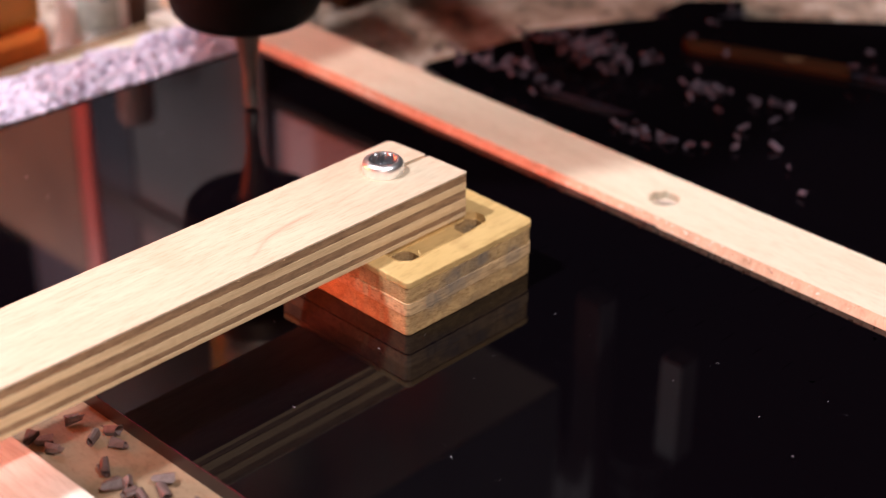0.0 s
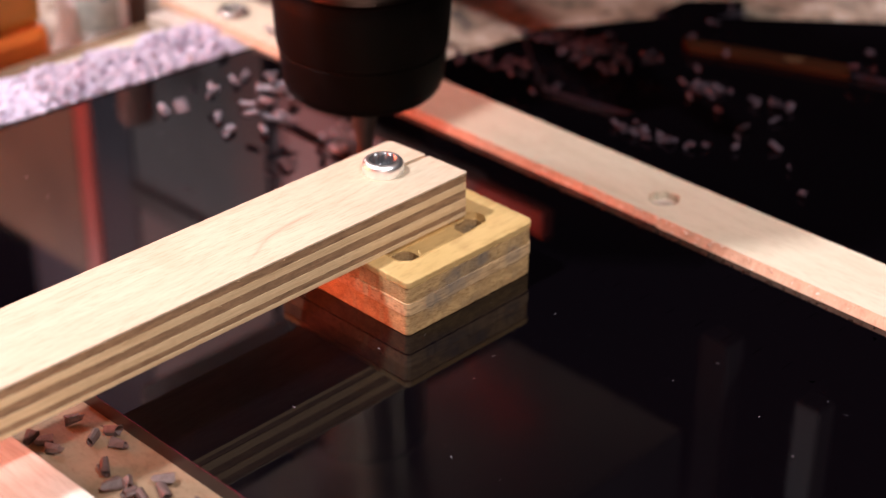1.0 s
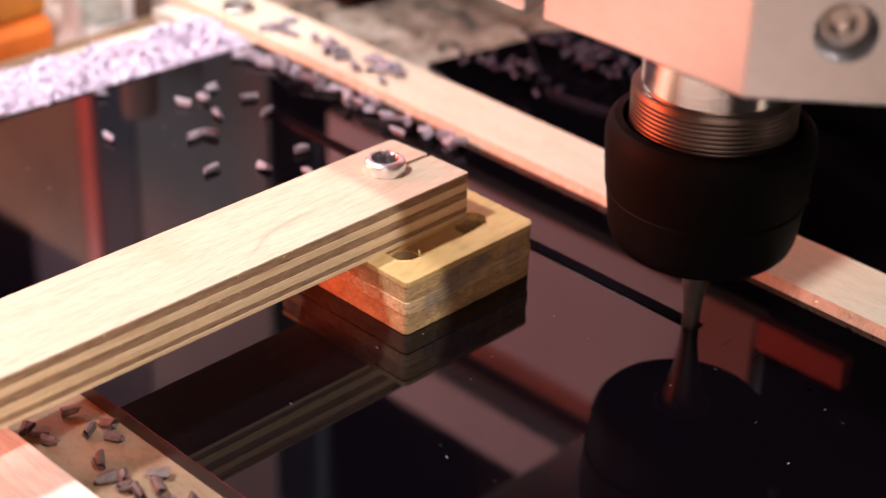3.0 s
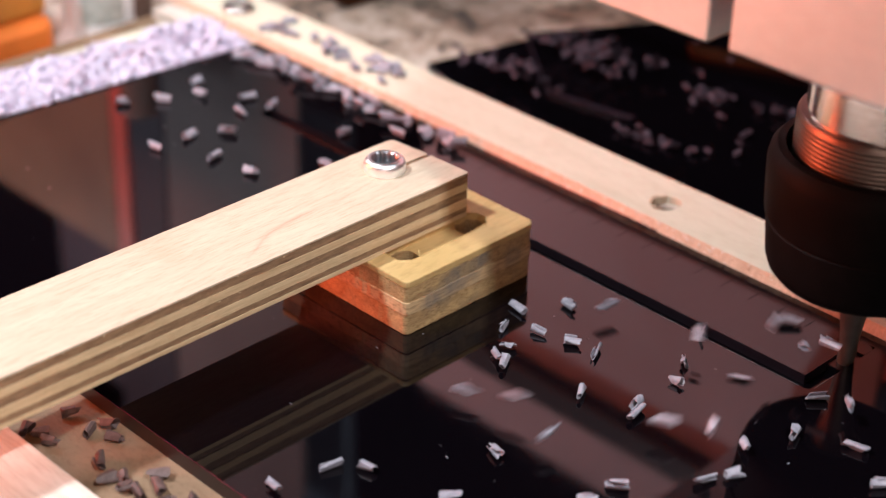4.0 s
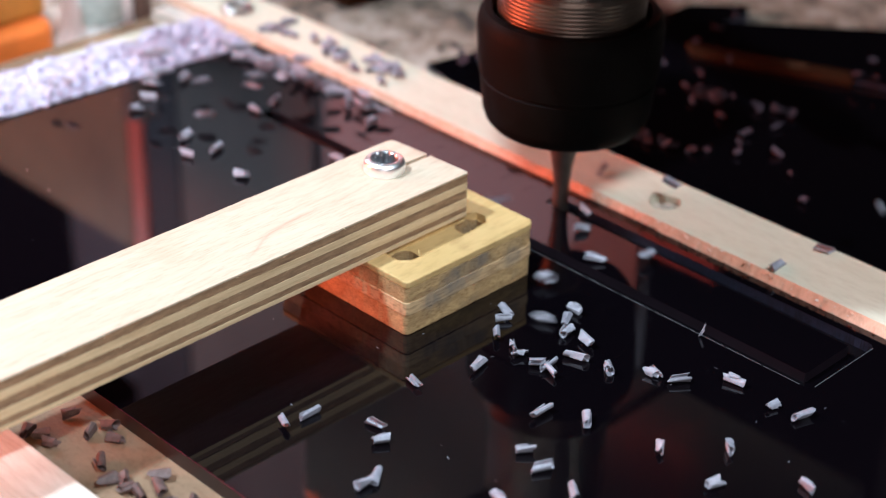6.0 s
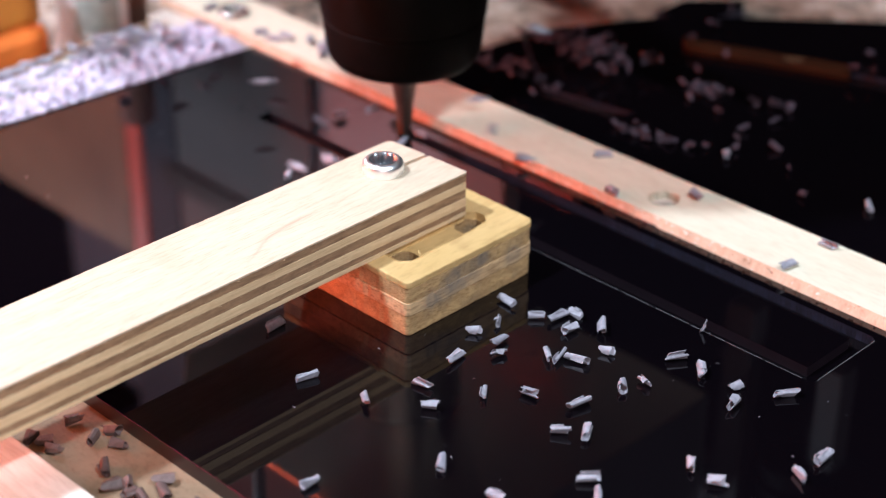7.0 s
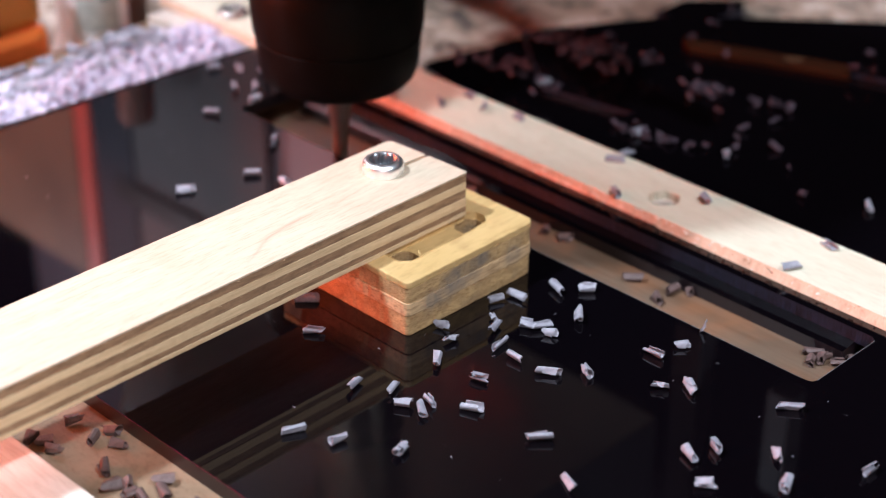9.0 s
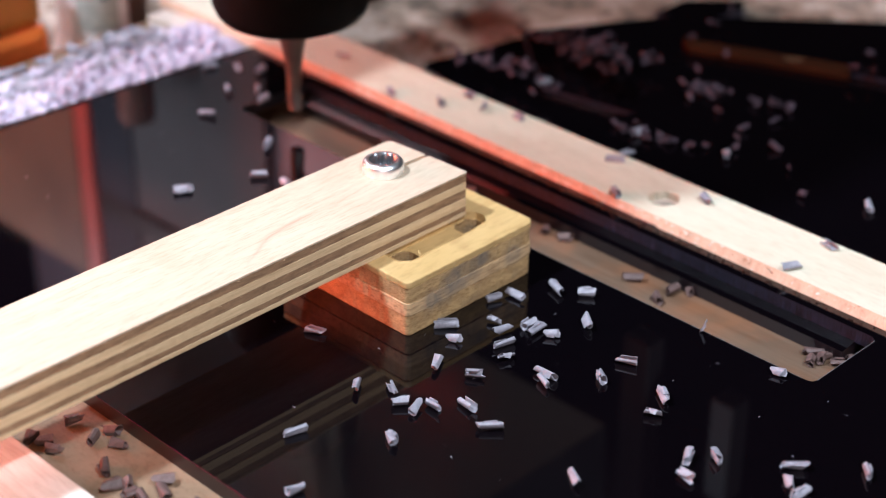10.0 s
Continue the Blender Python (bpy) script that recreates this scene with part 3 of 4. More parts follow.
    part("motor_body", lathe([(0, top), (31, top + 0.2), (32, top + 1), (32, top + 38), (28, top + 41), (0, top + 41)], 48), M_STEEL, sp, "round steel motor body", True)
    part("carriage_plate", box(-185, -27.5, 66, 72, 19, 107, 1), M_PLATE, sp, "pale painted carriage plate")
    part("carriage_bar", box(-185, -27.5, 60, 65.8, 75, 84, 1), M_DARK, sp, "dark guide bar")
    part("red_end_panel", box(-27, -2, 66, 70, 19, 27, 0.5), M_RED, sp, "red painted end panel")
    part("side_plate", box(54, 62.5, 63, 70, 30, 190, 0.5), M_SIDE, sp, "grey side plate")
    part("side_flange", slab([(42, 63), (53.6, 63), (53.6, 70), (42, 70)], 84, 190), M_SIDE, sp)
    part("side_post", box(83, 90, 63, 70, 36, 66, 0.5), M_SIDE, sp)
    hose = []
    for k in range(16):
        hose += [(8.6, 70 + 7 * k), (8.6, 73.6 + 7 * k), (7.4, 74.6 + 7 * k), (7.4, 76 + 7 * k)]
    part("ribbed_hose", lathe([(0, 70)] + hose + [(0, 182)], 24), M_NUT, sp, "black ribbed hose", True).location = (77 * MM, 66 * MM, 0)
    return sp


SPINDLE = spindle()


def gantry():
    g = thing("gantry", 0, 0, 0, label="machine gantry leg in brown with a red edge", category="gantry")
    part("leg_panel", box(-420, -212.5, 65, 69, 30, 103, 0.4), M_BROWN, g, "brown panel")
    part("red_edge", box(-212, -204.5, 65, 67, 30, 104, 0.4), M_RED, g, "red painted edge")
    part("inner_panel", box(-243, -173, 107, 109, 24, 230, 0.4), M_INNER, g, "dull grey panel")
    part("inner_panel", box(-278, -243.4, 106, 108.6, 24, 230, 0.4), M_NAVY, g, "dark blue-grey panel")
    # Unseen panel, added only to give the sheet a grey reflection.
    part("added_back_panel", box(-345, -170, 125, 129, 60, 230, 0.4), M_GREY, g, "dark grey panel, added unseen for a grey reflection")
    return g


GANTRY = gantry()


# ---- plastic chips ----
def chip_bm(rnd, length, radius, turns, segs=14, thick=0.13):
    """A curled shaving, its axis along x: a loose, flattened roll with a torn tail."""
    bm = bmesh.new()
    rows = []
    flat = rnd.uniform(0.62, 0.9)
    skew = [rnd.uniform(-0.6, 0.6) for _ in range(2)]
    flare = rnd.uniform(-0.3, 0.35)
    tail = rnd.uniform(0.4, 1.3)
    tear = [rnd.uniform(0.2, 0.75) for _ in range(2)]
    for i in range(segs + 1):
        k = i / segs
        a = turns * 2 * math.pi * k + rnd.uniform(-0.1, 0.1)
        r = radius * (0.55 + 0.45 * k)
        row = []
        for side, x in ((0, -length / 2), (1, length / 2)):
            xx = x + skew[side] * math.sin(a * 0.7 + side) + rnd.uniform(-0.14, 0.14)
            if k > 0.72:
                xx -= (1 if side else -1) * tear[side] * (k - 0.72) * 4.0
            rr = r * (1 + (flare if side else 0))
            for t in (0, thick):
                y, z = (rr + t) * math.cos(a), (rr + t) * math.sin(a) * flat
                if k > 0.8:
                    y += tail * (k - 0.8) * 5 * -math.sin(a) * 0.4
                    z += tail * (k - 0.8) * 5 * math.cos(a) * 0.4
                row.append(bm.verts.new((xx * MM, y * MM, z * MM)))
        rows.append(row)
    for p, q in zip(rows, rows[1:]):
        for i, j in ((0, 2), (3, 1), (1, 0), (2, 3)):
            bm.faces.new((p[i], p[j], q[j], q[i]))
    bm.faces.new((rows[0][0], rows[0][1], rows[0][3], rows[0][2]))
    bm.faces.new((rows[-1][0], rows[-1][1], rows[-1][3], rows[-1][2]))
    shift = Vector((rnd.uniform(0, 9), rnd.uniform(0, 9), rnd.uniform(0, 9)))
    for v in bm.verts:
        v.co += noise.noise_vector(v.co * 620 + shift) * 0.55 * MM + noise.noise_vector(v.co * 1700 + shift) * 0.2 * MM
    return bm


CHIP_RND = random.Random(21)
CHIP_MESHES = [mesh_of(chip_bm(CHIP_RND, CHIP_RND.uniform(2.7, 4.3), CHIP_RND.uniform(0.75, 1.05), CHIP_RND.uniform(0.75, 1.35)), "chip", M_CHIP, True) for _ in range(14)]
CHIP_SMALL = [mesh_of(chip_bm(CHIP_RND, 2.6, 0.6, 1.1), "small_chip", M_CHIP, True) for _ in range(2)]
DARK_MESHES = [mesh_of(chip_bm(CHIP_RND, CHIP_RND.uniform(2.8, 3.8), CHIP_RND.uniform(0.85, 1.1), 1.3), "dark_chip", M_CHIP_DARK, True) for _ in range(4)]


CURL_MESHES = [mesh_of(chip_bm(CHIP_RND, 2.6, 0.35, 0.4, 8, 0.1), "thin_curl", M_CHIP, True)]
BURR = (39.3, 42.6)


def new_chip(meshes, rnd, label, group):
    return tagged(new("plastic_chip", rnd.choice(meshes)), label, "plastic chip", group)


def pile(name, count, place, material, label, seed, size=1.0):
    """Heaped chips, too many to count, in one mesh."""
    rnd = random.Random(seed)
    verts, faces = [], []
    for _ in range(count):
        x, y, z = place(rnd)
        length, r, segs = rnd.uniform(2.0, 4.2) * size, rnd.uniform(0.6, 1.0) * size, 6
        turn = Euler((rnd.uniform(0, 6.28), rnd.uniform(-0.7, 0.7), rnd.uniform(0, 6.28))).to_matrix()
        base = len(verts)
        span = rnd.uniform(3.6, 5.8)
        for i in range(segs + 1):
            a = span * i / segs
            for s in (-0.5, 0.5):
                v = turn @ Vector((s * length + 0.3 * math.sin(a + s), r * math.cos(a), r * math.sin(a)))
                verts.append(((x + v.x) * MM, (y + v.y) * MM, (z + v.z) * MM))
        for i in range(segs):
            b = base + 2 * i
            faces.append((b, b + 1, b + 3, b + 2))
    me = bpy.data.meshes.new(name)
    me.from_pydata(verts, [], faces)
    me.materials.append(material)
    return tagged(new(name, me), label, "plastic chips", kind="stuff")


def heap_place(rnd):
    y = rnd.uniform(-45, 67)
    edge = -139.5 + (y + 55) * 0.077
    x = edge - 0.9 - (21 + 5 * noise.noise(Vector((y * 0.12, 1.0, 2.0)))) * rnd.random() ** 1.15
    deep = math.sin(math.pi * min(1, max(0, (edge - x) / 24)))
    lump = 0.75 + 0.6 * noise.noise(Vector((x * 0.09, y * 0.09, 3.0)))
    return x, y, -0.3 + deep * lump * rnd.uniform(0.2, 3.6)


pile("chip_heap", 4400, heap_place, M_PILE_LIT, "long heap of lavender plastic chips on the batten, coloured bright as if strongly lit", 4, 0.75)


pile("dust_specks", 45, lambda rnd: (rnd.uniform(-132, 110), rnd.uniform(-52, 41), 0.08), M_CHIP, "tiny white dust specks on the black sheet", 31, 0.09)


def offcut_place(rnd):
    k = rnd.random()
    if k < 0.30:
        return rnd.gauss(-72, 9), rnd.gauss(139, 5), -3.0
    if k < 0.50:
        return rnd.gauss(-78, 10), rnd.gauss(112, 3.5), -3.0
    if k < 0.66:
        u = rnd.random()
        return -40 + 30 * u + rnd.gauss(0, 1.5), 138 + 9 * u + rnd.gauss(0, 1.5), -3.0
    if k < 0.76:
        u = rnd.random()
        return -38 + 24 * u, 107 + 3 * u + rnd.gauss(0, 1.2), -3.0
    return rnd.uniform(-90, 90), rnd.uniform(95, 190), -3.0


def clutter():
    rnd = random.Random(8)
    for out, z, label in (
            ([(-52, 87.5), (260, 87.5), (260, 176), (-20, 172), (-60, 128)], -12, "black acrylic offcut sheet lying on the bench"),
            ([(-105, 108), (-60, 96), (-40, 120), (-78, 150), (-98, 143)], -10.4, "black acrylic offcut, broad, dusted with chips"),
            ([(-99, 141), (-70, 118), (120, 150), (260, 300), (60, 300), (-28, 222), (-76, 181)], -8.8, "black acrylic offcut strip, glossy and dusty"),
            ([(-62, 172), (-58, 166), (120, 225), (116, 236)], -7.0, "narrow black acrylic strip on the offcuts"),
            ([(-46, 96), (160, 88.5), (175, 150), (-30, 146)], -5.6, "large black acrylic offcut behind the rail")):
        ob = part("acrylic_offcut", slab(rounded(out, 1.0), z, z + 1.5, (), 0.1, 1), [M_ACRYLIC, M_CUT])
        tagged(ob, label, "acrylic offcut", "offcuts behind the rail")
    # An orange reflection on the black offcuts, built as a solid strip.
    strip = part("reflection_strip", slab([(-62, 166), (-57, 162), (-16, 178), (-20, 183)], -7.2, -5.4, (), 0.2), M_ORANGE_BROWN)
    tagged(strip, "orange-brown strip that imitates a reflection on the black offcuts", "wooden strip")
    pile("scattered_chips", 190, offcut_place, M_CHIP_DIM, "chips strewn over the black offcuts, coloured dark as if dimly lit", 14, 0.8)
    # jar behind the heap, with a label on one side
    bottle = thing("plastic_jar", -181, 55, -12, label="white plastic jar with a grey and pink label behind the chips", category="jar")
    part("body", lathe([(0, 0), (11.6, 0), (12, 1.0), (10.2, 4.5), (9.8, 8), (9.9, 27), (9.2, 29.5), (9.2, 33), (0, 33.5)], 40), M_WHITE, bottle, "", True)
    for name, z0, z1, lo, hi, mat, words in (("label", 9, 25, -62, 12, M_GREY_LABEL, "translucent grey-green label"), ("printed_patch", 19, 24, -58, -30, M_PINK_LABEL, "pink printed patch"),
                                             ("printed_patch", 18, 20.5, -22, -4, M_GREY, "dark printed patch")):
        r = 9.95 if name == "label" else 10.05
        bm = lathe([(r, z0), (r + 0.08, z0 + 0.1), (r + 0.08, z1 - 0.1), (r, z1)], 72)
        away = [f for f in bm.faces if not lo < math.degrees(math.atan2(f.calc_center_median().y, f.calc_center_median().x)) < hi]
        bmesh.ops.delete(bm, geom=away, context="FACES")
        part(name, bm, mat, bottle, words, True)
    post = part("brown_post", lathe([(0, -12), (5.2, -12), (5.4, -11), (5.4, 40), (5.0, 41), (0, 41)], 32), M_TAN, smooth=True)
    post.location = (-187 * MM, 71 * MM, 0)
    tagged(post, "dull brown round post standing beside the white jar", "post")
    crate = thing("orange_crate", 0, 0, 0, label="blurred orange plastic crate with a brown upper rim", category="crate")
    part("body", box(-300, -174, -110, 37, -12, 3, 3), M_ORANGE, crate)
    part("upper_rim", box(-300, -176, -108, 36, 3.1, 24, 2), M_RUST, crate, "brown upper rim")
    # The grip hollow's shade is a darker plate; no recess is cut.
    part("grip", box(-174.3, -173.2, -20, 12, -6, 0, 0.3), M_RUST, crate, "raised dark plate that imitates a shaded grip recess")
    for out, z in (([(-84, 181), (-84, 195), (-72, 207), (-68, 203), (-70, 186)], -11.9),):
        ob = part("acrylic_offcut", slab(rounded(out, 1.0), z, z + 3.0, (), 0.1, 1), [M_ACRYLIC, M_CUT])
        tagged(ob, "small black acrylic offcut poking out behind the others", "acrylic offcut", "offcuts behind the rail")
    tray = part("wooden_tray", box(-250, -152, 122, 175, -12, 4, 2), M_ORANGE_BROWN)
    tagged(tray, "orange-brown wooden tray at the back of the bench", "tray")


clutter()


# dark chips that lie still on the bed in front of the sheet
def bed_chips():
    rnd = random.Random(2)
    spots = ((-25.6, -60.8), (-18.3, -61.6), (-17.9, -57.9), (-13.7, -59.4), (-9.5, -65.5), (-4.8, -67.7), (-3.0, -65.3), (0.3, -60.2), (3.4, -62.4),
             (-24.1, -68.2), (-20.5, -68.7), (-26.6, -69.4), (-0.2, -66.7), (2.2, -66.0), (8, -64), (11, -61), (6, -69), (15, -66), (-38, -62), (-33, -66))
    for x, y in spots:
        c = new_chip(DARK_MESHES, rnd, "brownish plastic chip lying on the fibreboard bed, coloured dark for shade", "chips on the bed")
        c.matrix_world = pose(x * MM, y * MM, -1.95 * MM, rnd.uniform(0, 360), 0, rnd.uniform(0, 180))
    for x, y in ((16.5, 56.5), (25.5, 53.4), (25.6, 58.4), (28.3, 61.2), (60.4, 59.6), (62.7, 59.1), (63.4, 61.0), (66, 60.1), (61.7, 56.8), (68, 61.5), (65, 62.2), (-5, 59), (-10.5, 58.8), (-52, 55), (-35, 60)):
        c = new_chip(DARK_MESHES, rnd, "brownish plastic chip at the bottom of the recess, coloured dark for shade", "chips in the recess")
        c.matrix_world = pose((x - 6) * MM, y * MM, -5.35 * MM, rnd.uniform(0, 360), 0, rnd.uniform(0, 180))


bed_chips()

# where the chips in front of the slot lie at some moments, in millimetres, chip by chip (None: not thrown yet or out of sight)
CHIPS_AT_4_5 = (
    (24, -25), (22, -40), (31, -36), (19, -47), (19, -14), None, (43, -30), (47, -15),
    (55, -8), (54, -15), (46, 11), (39, -13), (20, 8), None, None, (16, 21),
    (9, 23), None, (13, 35), (30, 29), (13, 15), (16, 8), (31, 22), (19, 11),
    (23, 24), (10, 32), (45, 27), (35, 29), (36, 10), (50, 18), (64, 40), (71, 40),
    (46, 32), (71, 6), (57, -7), (71, 29), (78, 10), (82, 31), (66, 3), (77, 34),
    (92, 26), (57, 22),
)
CHIPS_AT_5_0 = (
    None, (12, -30), (21, -36), (16, -45), (16, -16), (14, -26), (40, -30), (42, -2),
    (49, 1), (49, -19), (41, 8), (22, -0), (18, 6), None, None, (14, 21),
    (9, 23), None, None, (22, 25), (11, 13), None, None, (18, 9),
    (21, 18), (13, 28), None, (27, 20), (22, 11), (34, 15), (39, 36), (76, 24),
    (41, 30), (61, 6), (46, 6), (67, 11), (70, 0), (85, 33), (59, 7), (79, 18),
    (88, 21), (56, 21),
)
CHIPS_AT_5_5 = (
    (19, -24), (5, -30), (25, -32), (9, -33), (18, -11), (19, -28), (29, -33), (40, -9),
    (48, -11), None, (37, -0), (26, 8), (15, 4), None, None, (12, 20),
    (8, 23), None, None, (25, 26), (12, 14), (12, 11), (25, 16), (18, 10),
    (18, 19), (14, 26), None, None, (25, 11), (36, 18), (47, 30), (55, 31),
    None, (56, -13), (47, 5), (68, 19), (73, 3), (67, 33), (59, 8), (82, 16),
    (91, 27), (57, 26),
)
CHIPS_AT_7_0 = (
    (14, -10), (-3, -24), (22, -45), (10, -21), (24, -4), (20, -14), (34, -25), (42, -3),
    (55, -10), (47, -25), (39, 6), (30, 2), (12, 1), (8, 10), (-21, -16), (13, 23),
    (5, 23), None, (18, 29), (25, 29), (9, 16), (14, 11), (26, 15), (17, 8),
    (21, 24), (16, 26), (31, 23), (29, 17), (24, 14), (41, 16), (42, 31), (48, 31),
    (43, 20), (59, -12), (46, 0), (59, 26), (71, 5), (64, 36), (65, 6), (80, 17),
    (80, 24), (56, 31),
)
CHIPS_AT_7_5 = (
    (-1, -6), (-7, -36), (11, -41), (9, -15), (19, -5), (15, -9), (19, -13), (29, -4),
    (46, -10), (30, -9), (32, 10), (31, 6), (14, -0), (3, 9), (-18, -8), (7, 21),
    (6, 25), (2, 46), (11, 41), (20, 27), (6, 13), (13, 13), (24, 13), (11, 4),
    (15, 19), (17, 24), (25, 26), (25, 15), (22, 9), (38, 19), (40, 31), (39, 41),
    (42, 18), (55, -5), (60, 7), (65, 18), (78, 13), (68, 35), (68, 11), (87, 20),
    (80, 26), (49, 40),
)
CHIPS_AT_8_0 = (
    (-11, -3), (10, -43), (30, -35), (9, -15), (21, -6), (14, -23), (23, -19), (27, -10),
    (51, -11), (26, -25), (29, 7), (35, -4), (12, -3), (4, 7), (-14, -4), (4, 22),
    (5, 27), (11, 35), (15, 41), (23, 28), (5, 13), (13, 14), (15, 7), (13, 3),
    (15, 18), (20, 21), (25, 22), (27, 15), (20, 7), (32, 15), (40, 29), (47, 38),
    (39, 20), (56, -14), (61, 16), (62, 19), (74, 10), (73, 36), (72, 16), (86, 24),
    (82, 21), (51, 38),
)
CHIPS_AT_8_5 = (
    (-16, -10), (12, -45), (29, -31), (5, -18), (11, -16), (15, -20), (21, -21), (21, -13),
    (24, -10), (28, -26), (29, 8), (25, -2), (11, -4), (3, 7), (-23, -5), (2, 22),
    (5, 26), (10, 35), (15, 41), (22, 27), (9, 16), (13, 14), (17, 8), (10, 3),
    (14, 19), (16, 20), (22, 22), (26, 13), (20, 7), (29, 17), (40, 32), (47, 32),
    (41, 20), (56, -9), (64, 16), (68, 17), (81, 9), (77, 37), (70, 20), (91, 25),
    (77, 14), (49, 36),
)
CHIPS_AT_9_0 = (
    (-14, -12), (8, -37), (16, -33), (5, -19), (11, -15), (16, -17), (20, -16), (19, -13),
    (26, -9), (26, -27), (41, -7), (20, -1), (10, -2), (2, 7), (-24, -5), (3, 22),
    (5, 26), (9, 34), (13, 38), (19, 29), (8, 16), (10, 14), (15, 10), (7, 5),
    (14, 19), (16, 21), (19, 20), (28, 10), (20, 9), (33, 15), (38, 29), (50, 25),
    (46, 21), (53, -13), (63, 8), (65, 13), (70, 3), (67, 33), (74, 19), (88, 27),
    (80, 13), (40, 35),
)
CHIPS_REST = (
    (-13.9, -11.9), (8.7, -37.1), (21.7, -48.1), (5.7, -19.1), (11, -15.1), (15.4, -17), (18.8, -16.4), (20.4, -13.5),
    (24.8, -9), (22.5, -26), (32.5, -10.9), (18.5, -0.8), (10.9, -3), (7.3, 5.2), (2.6, 8), (2.4, 22),
    (4.7, 25.9), (9, 33.8), (14.1, 36.7), (21.9, 28.1), (8.6, 15.6), (11.8, 14.3), (15.3, 10.7), (18.9, 8),
    (14.3, 19.5), (16.2, 19.4), (19.6, 19.9), (28.2, 9), (29.5, 6.7), (36.2, 15.4), (36.2, 23.1), (48.3, 19.1),
    (50.6, 13.2), (52.7, -11.2), (63.4, 7.1), (66.9, 10.6), (66.2, 2.5), (78.1, 18.6), (80.3, 13.7), (87.9, 26.1),
    (83.3, 12.3), (58.6, 40.5),
)
CHIP_HEADINGS = (28, 77, 79, 128, -27, 55, 111, -4, -10, -26, 47, 36, 123, 30, 45, 66, 2, -24, 45, -34, 17, 79, 79, 73, 92, 98, 36, 2, -18, -33, 24, -32, 37, -33, 117, -33, -7, 45, -48, -48, 92, 18)
# chips thrown to the slot's far end: resting place and heading
FAR_CHIPS = (
    (-78.2, 5.9, 58),
    (-72, 22.8, 56),
    (-64.6, 24.4, -3),
    (-82.8, 34.7, 130),
    (-105.5, 34.8, 25),
    (-112.3, 46.9, -34),
    (-107.9, 52.8, -36),
    (-127, 53, 71),
    (-121.6, 57.5, -31),
    (-116, 60.7, 104),
    (-102.4, 50, 88),
)
# first chips on the sheet, at 2.5 s and at 5 s
EARLY_CHIPS = (
    (-130.0, 20.0, -118.0, 22.0),
    (-112.0, 32.0, -121.0, 28.0),
    (-111.0, 37.0, -116.0, 39.0),
    (-114.0, 42.0, -124.0, 42.0),
    (-102.0, 34.0, -98.0, 43.0),
    (-104.0, 46.0, -105.0, 46.0),
    (-95.0, 44.0, -99.0, 50.0),
    (-95.0, 26.0, -92.0, 33.0),
    (-96.0, 23.0, -98.0, 22.0),
    (-109.0, 7.0, -90.0, 16.0),
    (-74.0, 36.0, -74.0, 59.0),
    (-80.0, 15.0, -88.0, 23.0),
    (-73.0, 25.0, -74.0, 19.0),
    (-64.0, 30.0, -65.0, 40.0),
)

RAIL_SPOTS = ((-64.3, 83.4), (-57.3, 81.8), (-47.5, 83.2), (-16.6, 82.5), (9.9, 81.5), (40.1, 71.1), (40.8, 83.8), (-6.0, 69.9), (-66.4, 75.8), (-79, 71.0), (-103.1, 77.5))

# cutter: seconds, x, y and height of the nut's underside, in millimetres
TRACK = ((0.0, -101.8, 45.5, 27.4), (0.25, -94.5, 45.5, 24.4), (0.5, -85.7, 45.5, 22.2), (1.0, -61.0, 45.5, 21.1), (1.5, -36.4, 45.5, 21.1), (2.0, -12.5, 45.5, 21.1),
         (2.5, 12.0, 45.5, 21.4), (2.7, 20.9, 45.5, 21.3), (3.3, 48.0, 45.5, 21.3), (3.6, 60.0, 45.6, 21.3), (3.75, 62.8, 47.0, 21.3), (3.9, 63.2, 53.0, 21.5), (4.1, 63.2, 61.0, 21.7),
         (4.25, 62.5, 63.3, 22.0), (4.5, 54.0, 63.4, 22.3), (5.0, 29.9, 63.4, 22.6), (5.3, 16.9, 63.4, 23.0), (5.5, 7.9, 63.4, 23.2), (6.2, -27.0, 63.4, 22.4), (6.8, -57.0, 63.4, 21.7),
         (7.5, -90.4, 63.4, 21.2), (7.72, -100.8, 63.3, 21.2), (7.85, -101.9, 59.5, 21.2), (8.0, -101.9, 54.5, 21.2), (8.2, -101.9, 47.2, 20.9), (8.35, -100.5, 45.5, 20.4), (8.5, -95.5, 45.5, 20.4),
         (9.0, -69.1, 45.5, 21.5), (9.2, -61.5, 45.5, 24.0), (9.35, -60.5, 45.5, 29.0), (9.5, -65.0, 45.5, 32.0), (10.0, -85.1, 45.5, 32.0))


def cutter_at(t):
    ts = [r[0] for r in TRACK]
    return tuple(float(np.interp(t, ts, [r[k] for r in TRACK])) for k in (1, 2, 3))


def passing(x, y):
    """When the cutter is nearest to a place of the slot for the first time."""
    best = min((math.hypot(cutter_at(k * 0.02)[0] - x, cutter_at(k * 0.02)[1] - y), k) for k in range(10, 425))
    return best[1] * 0.02


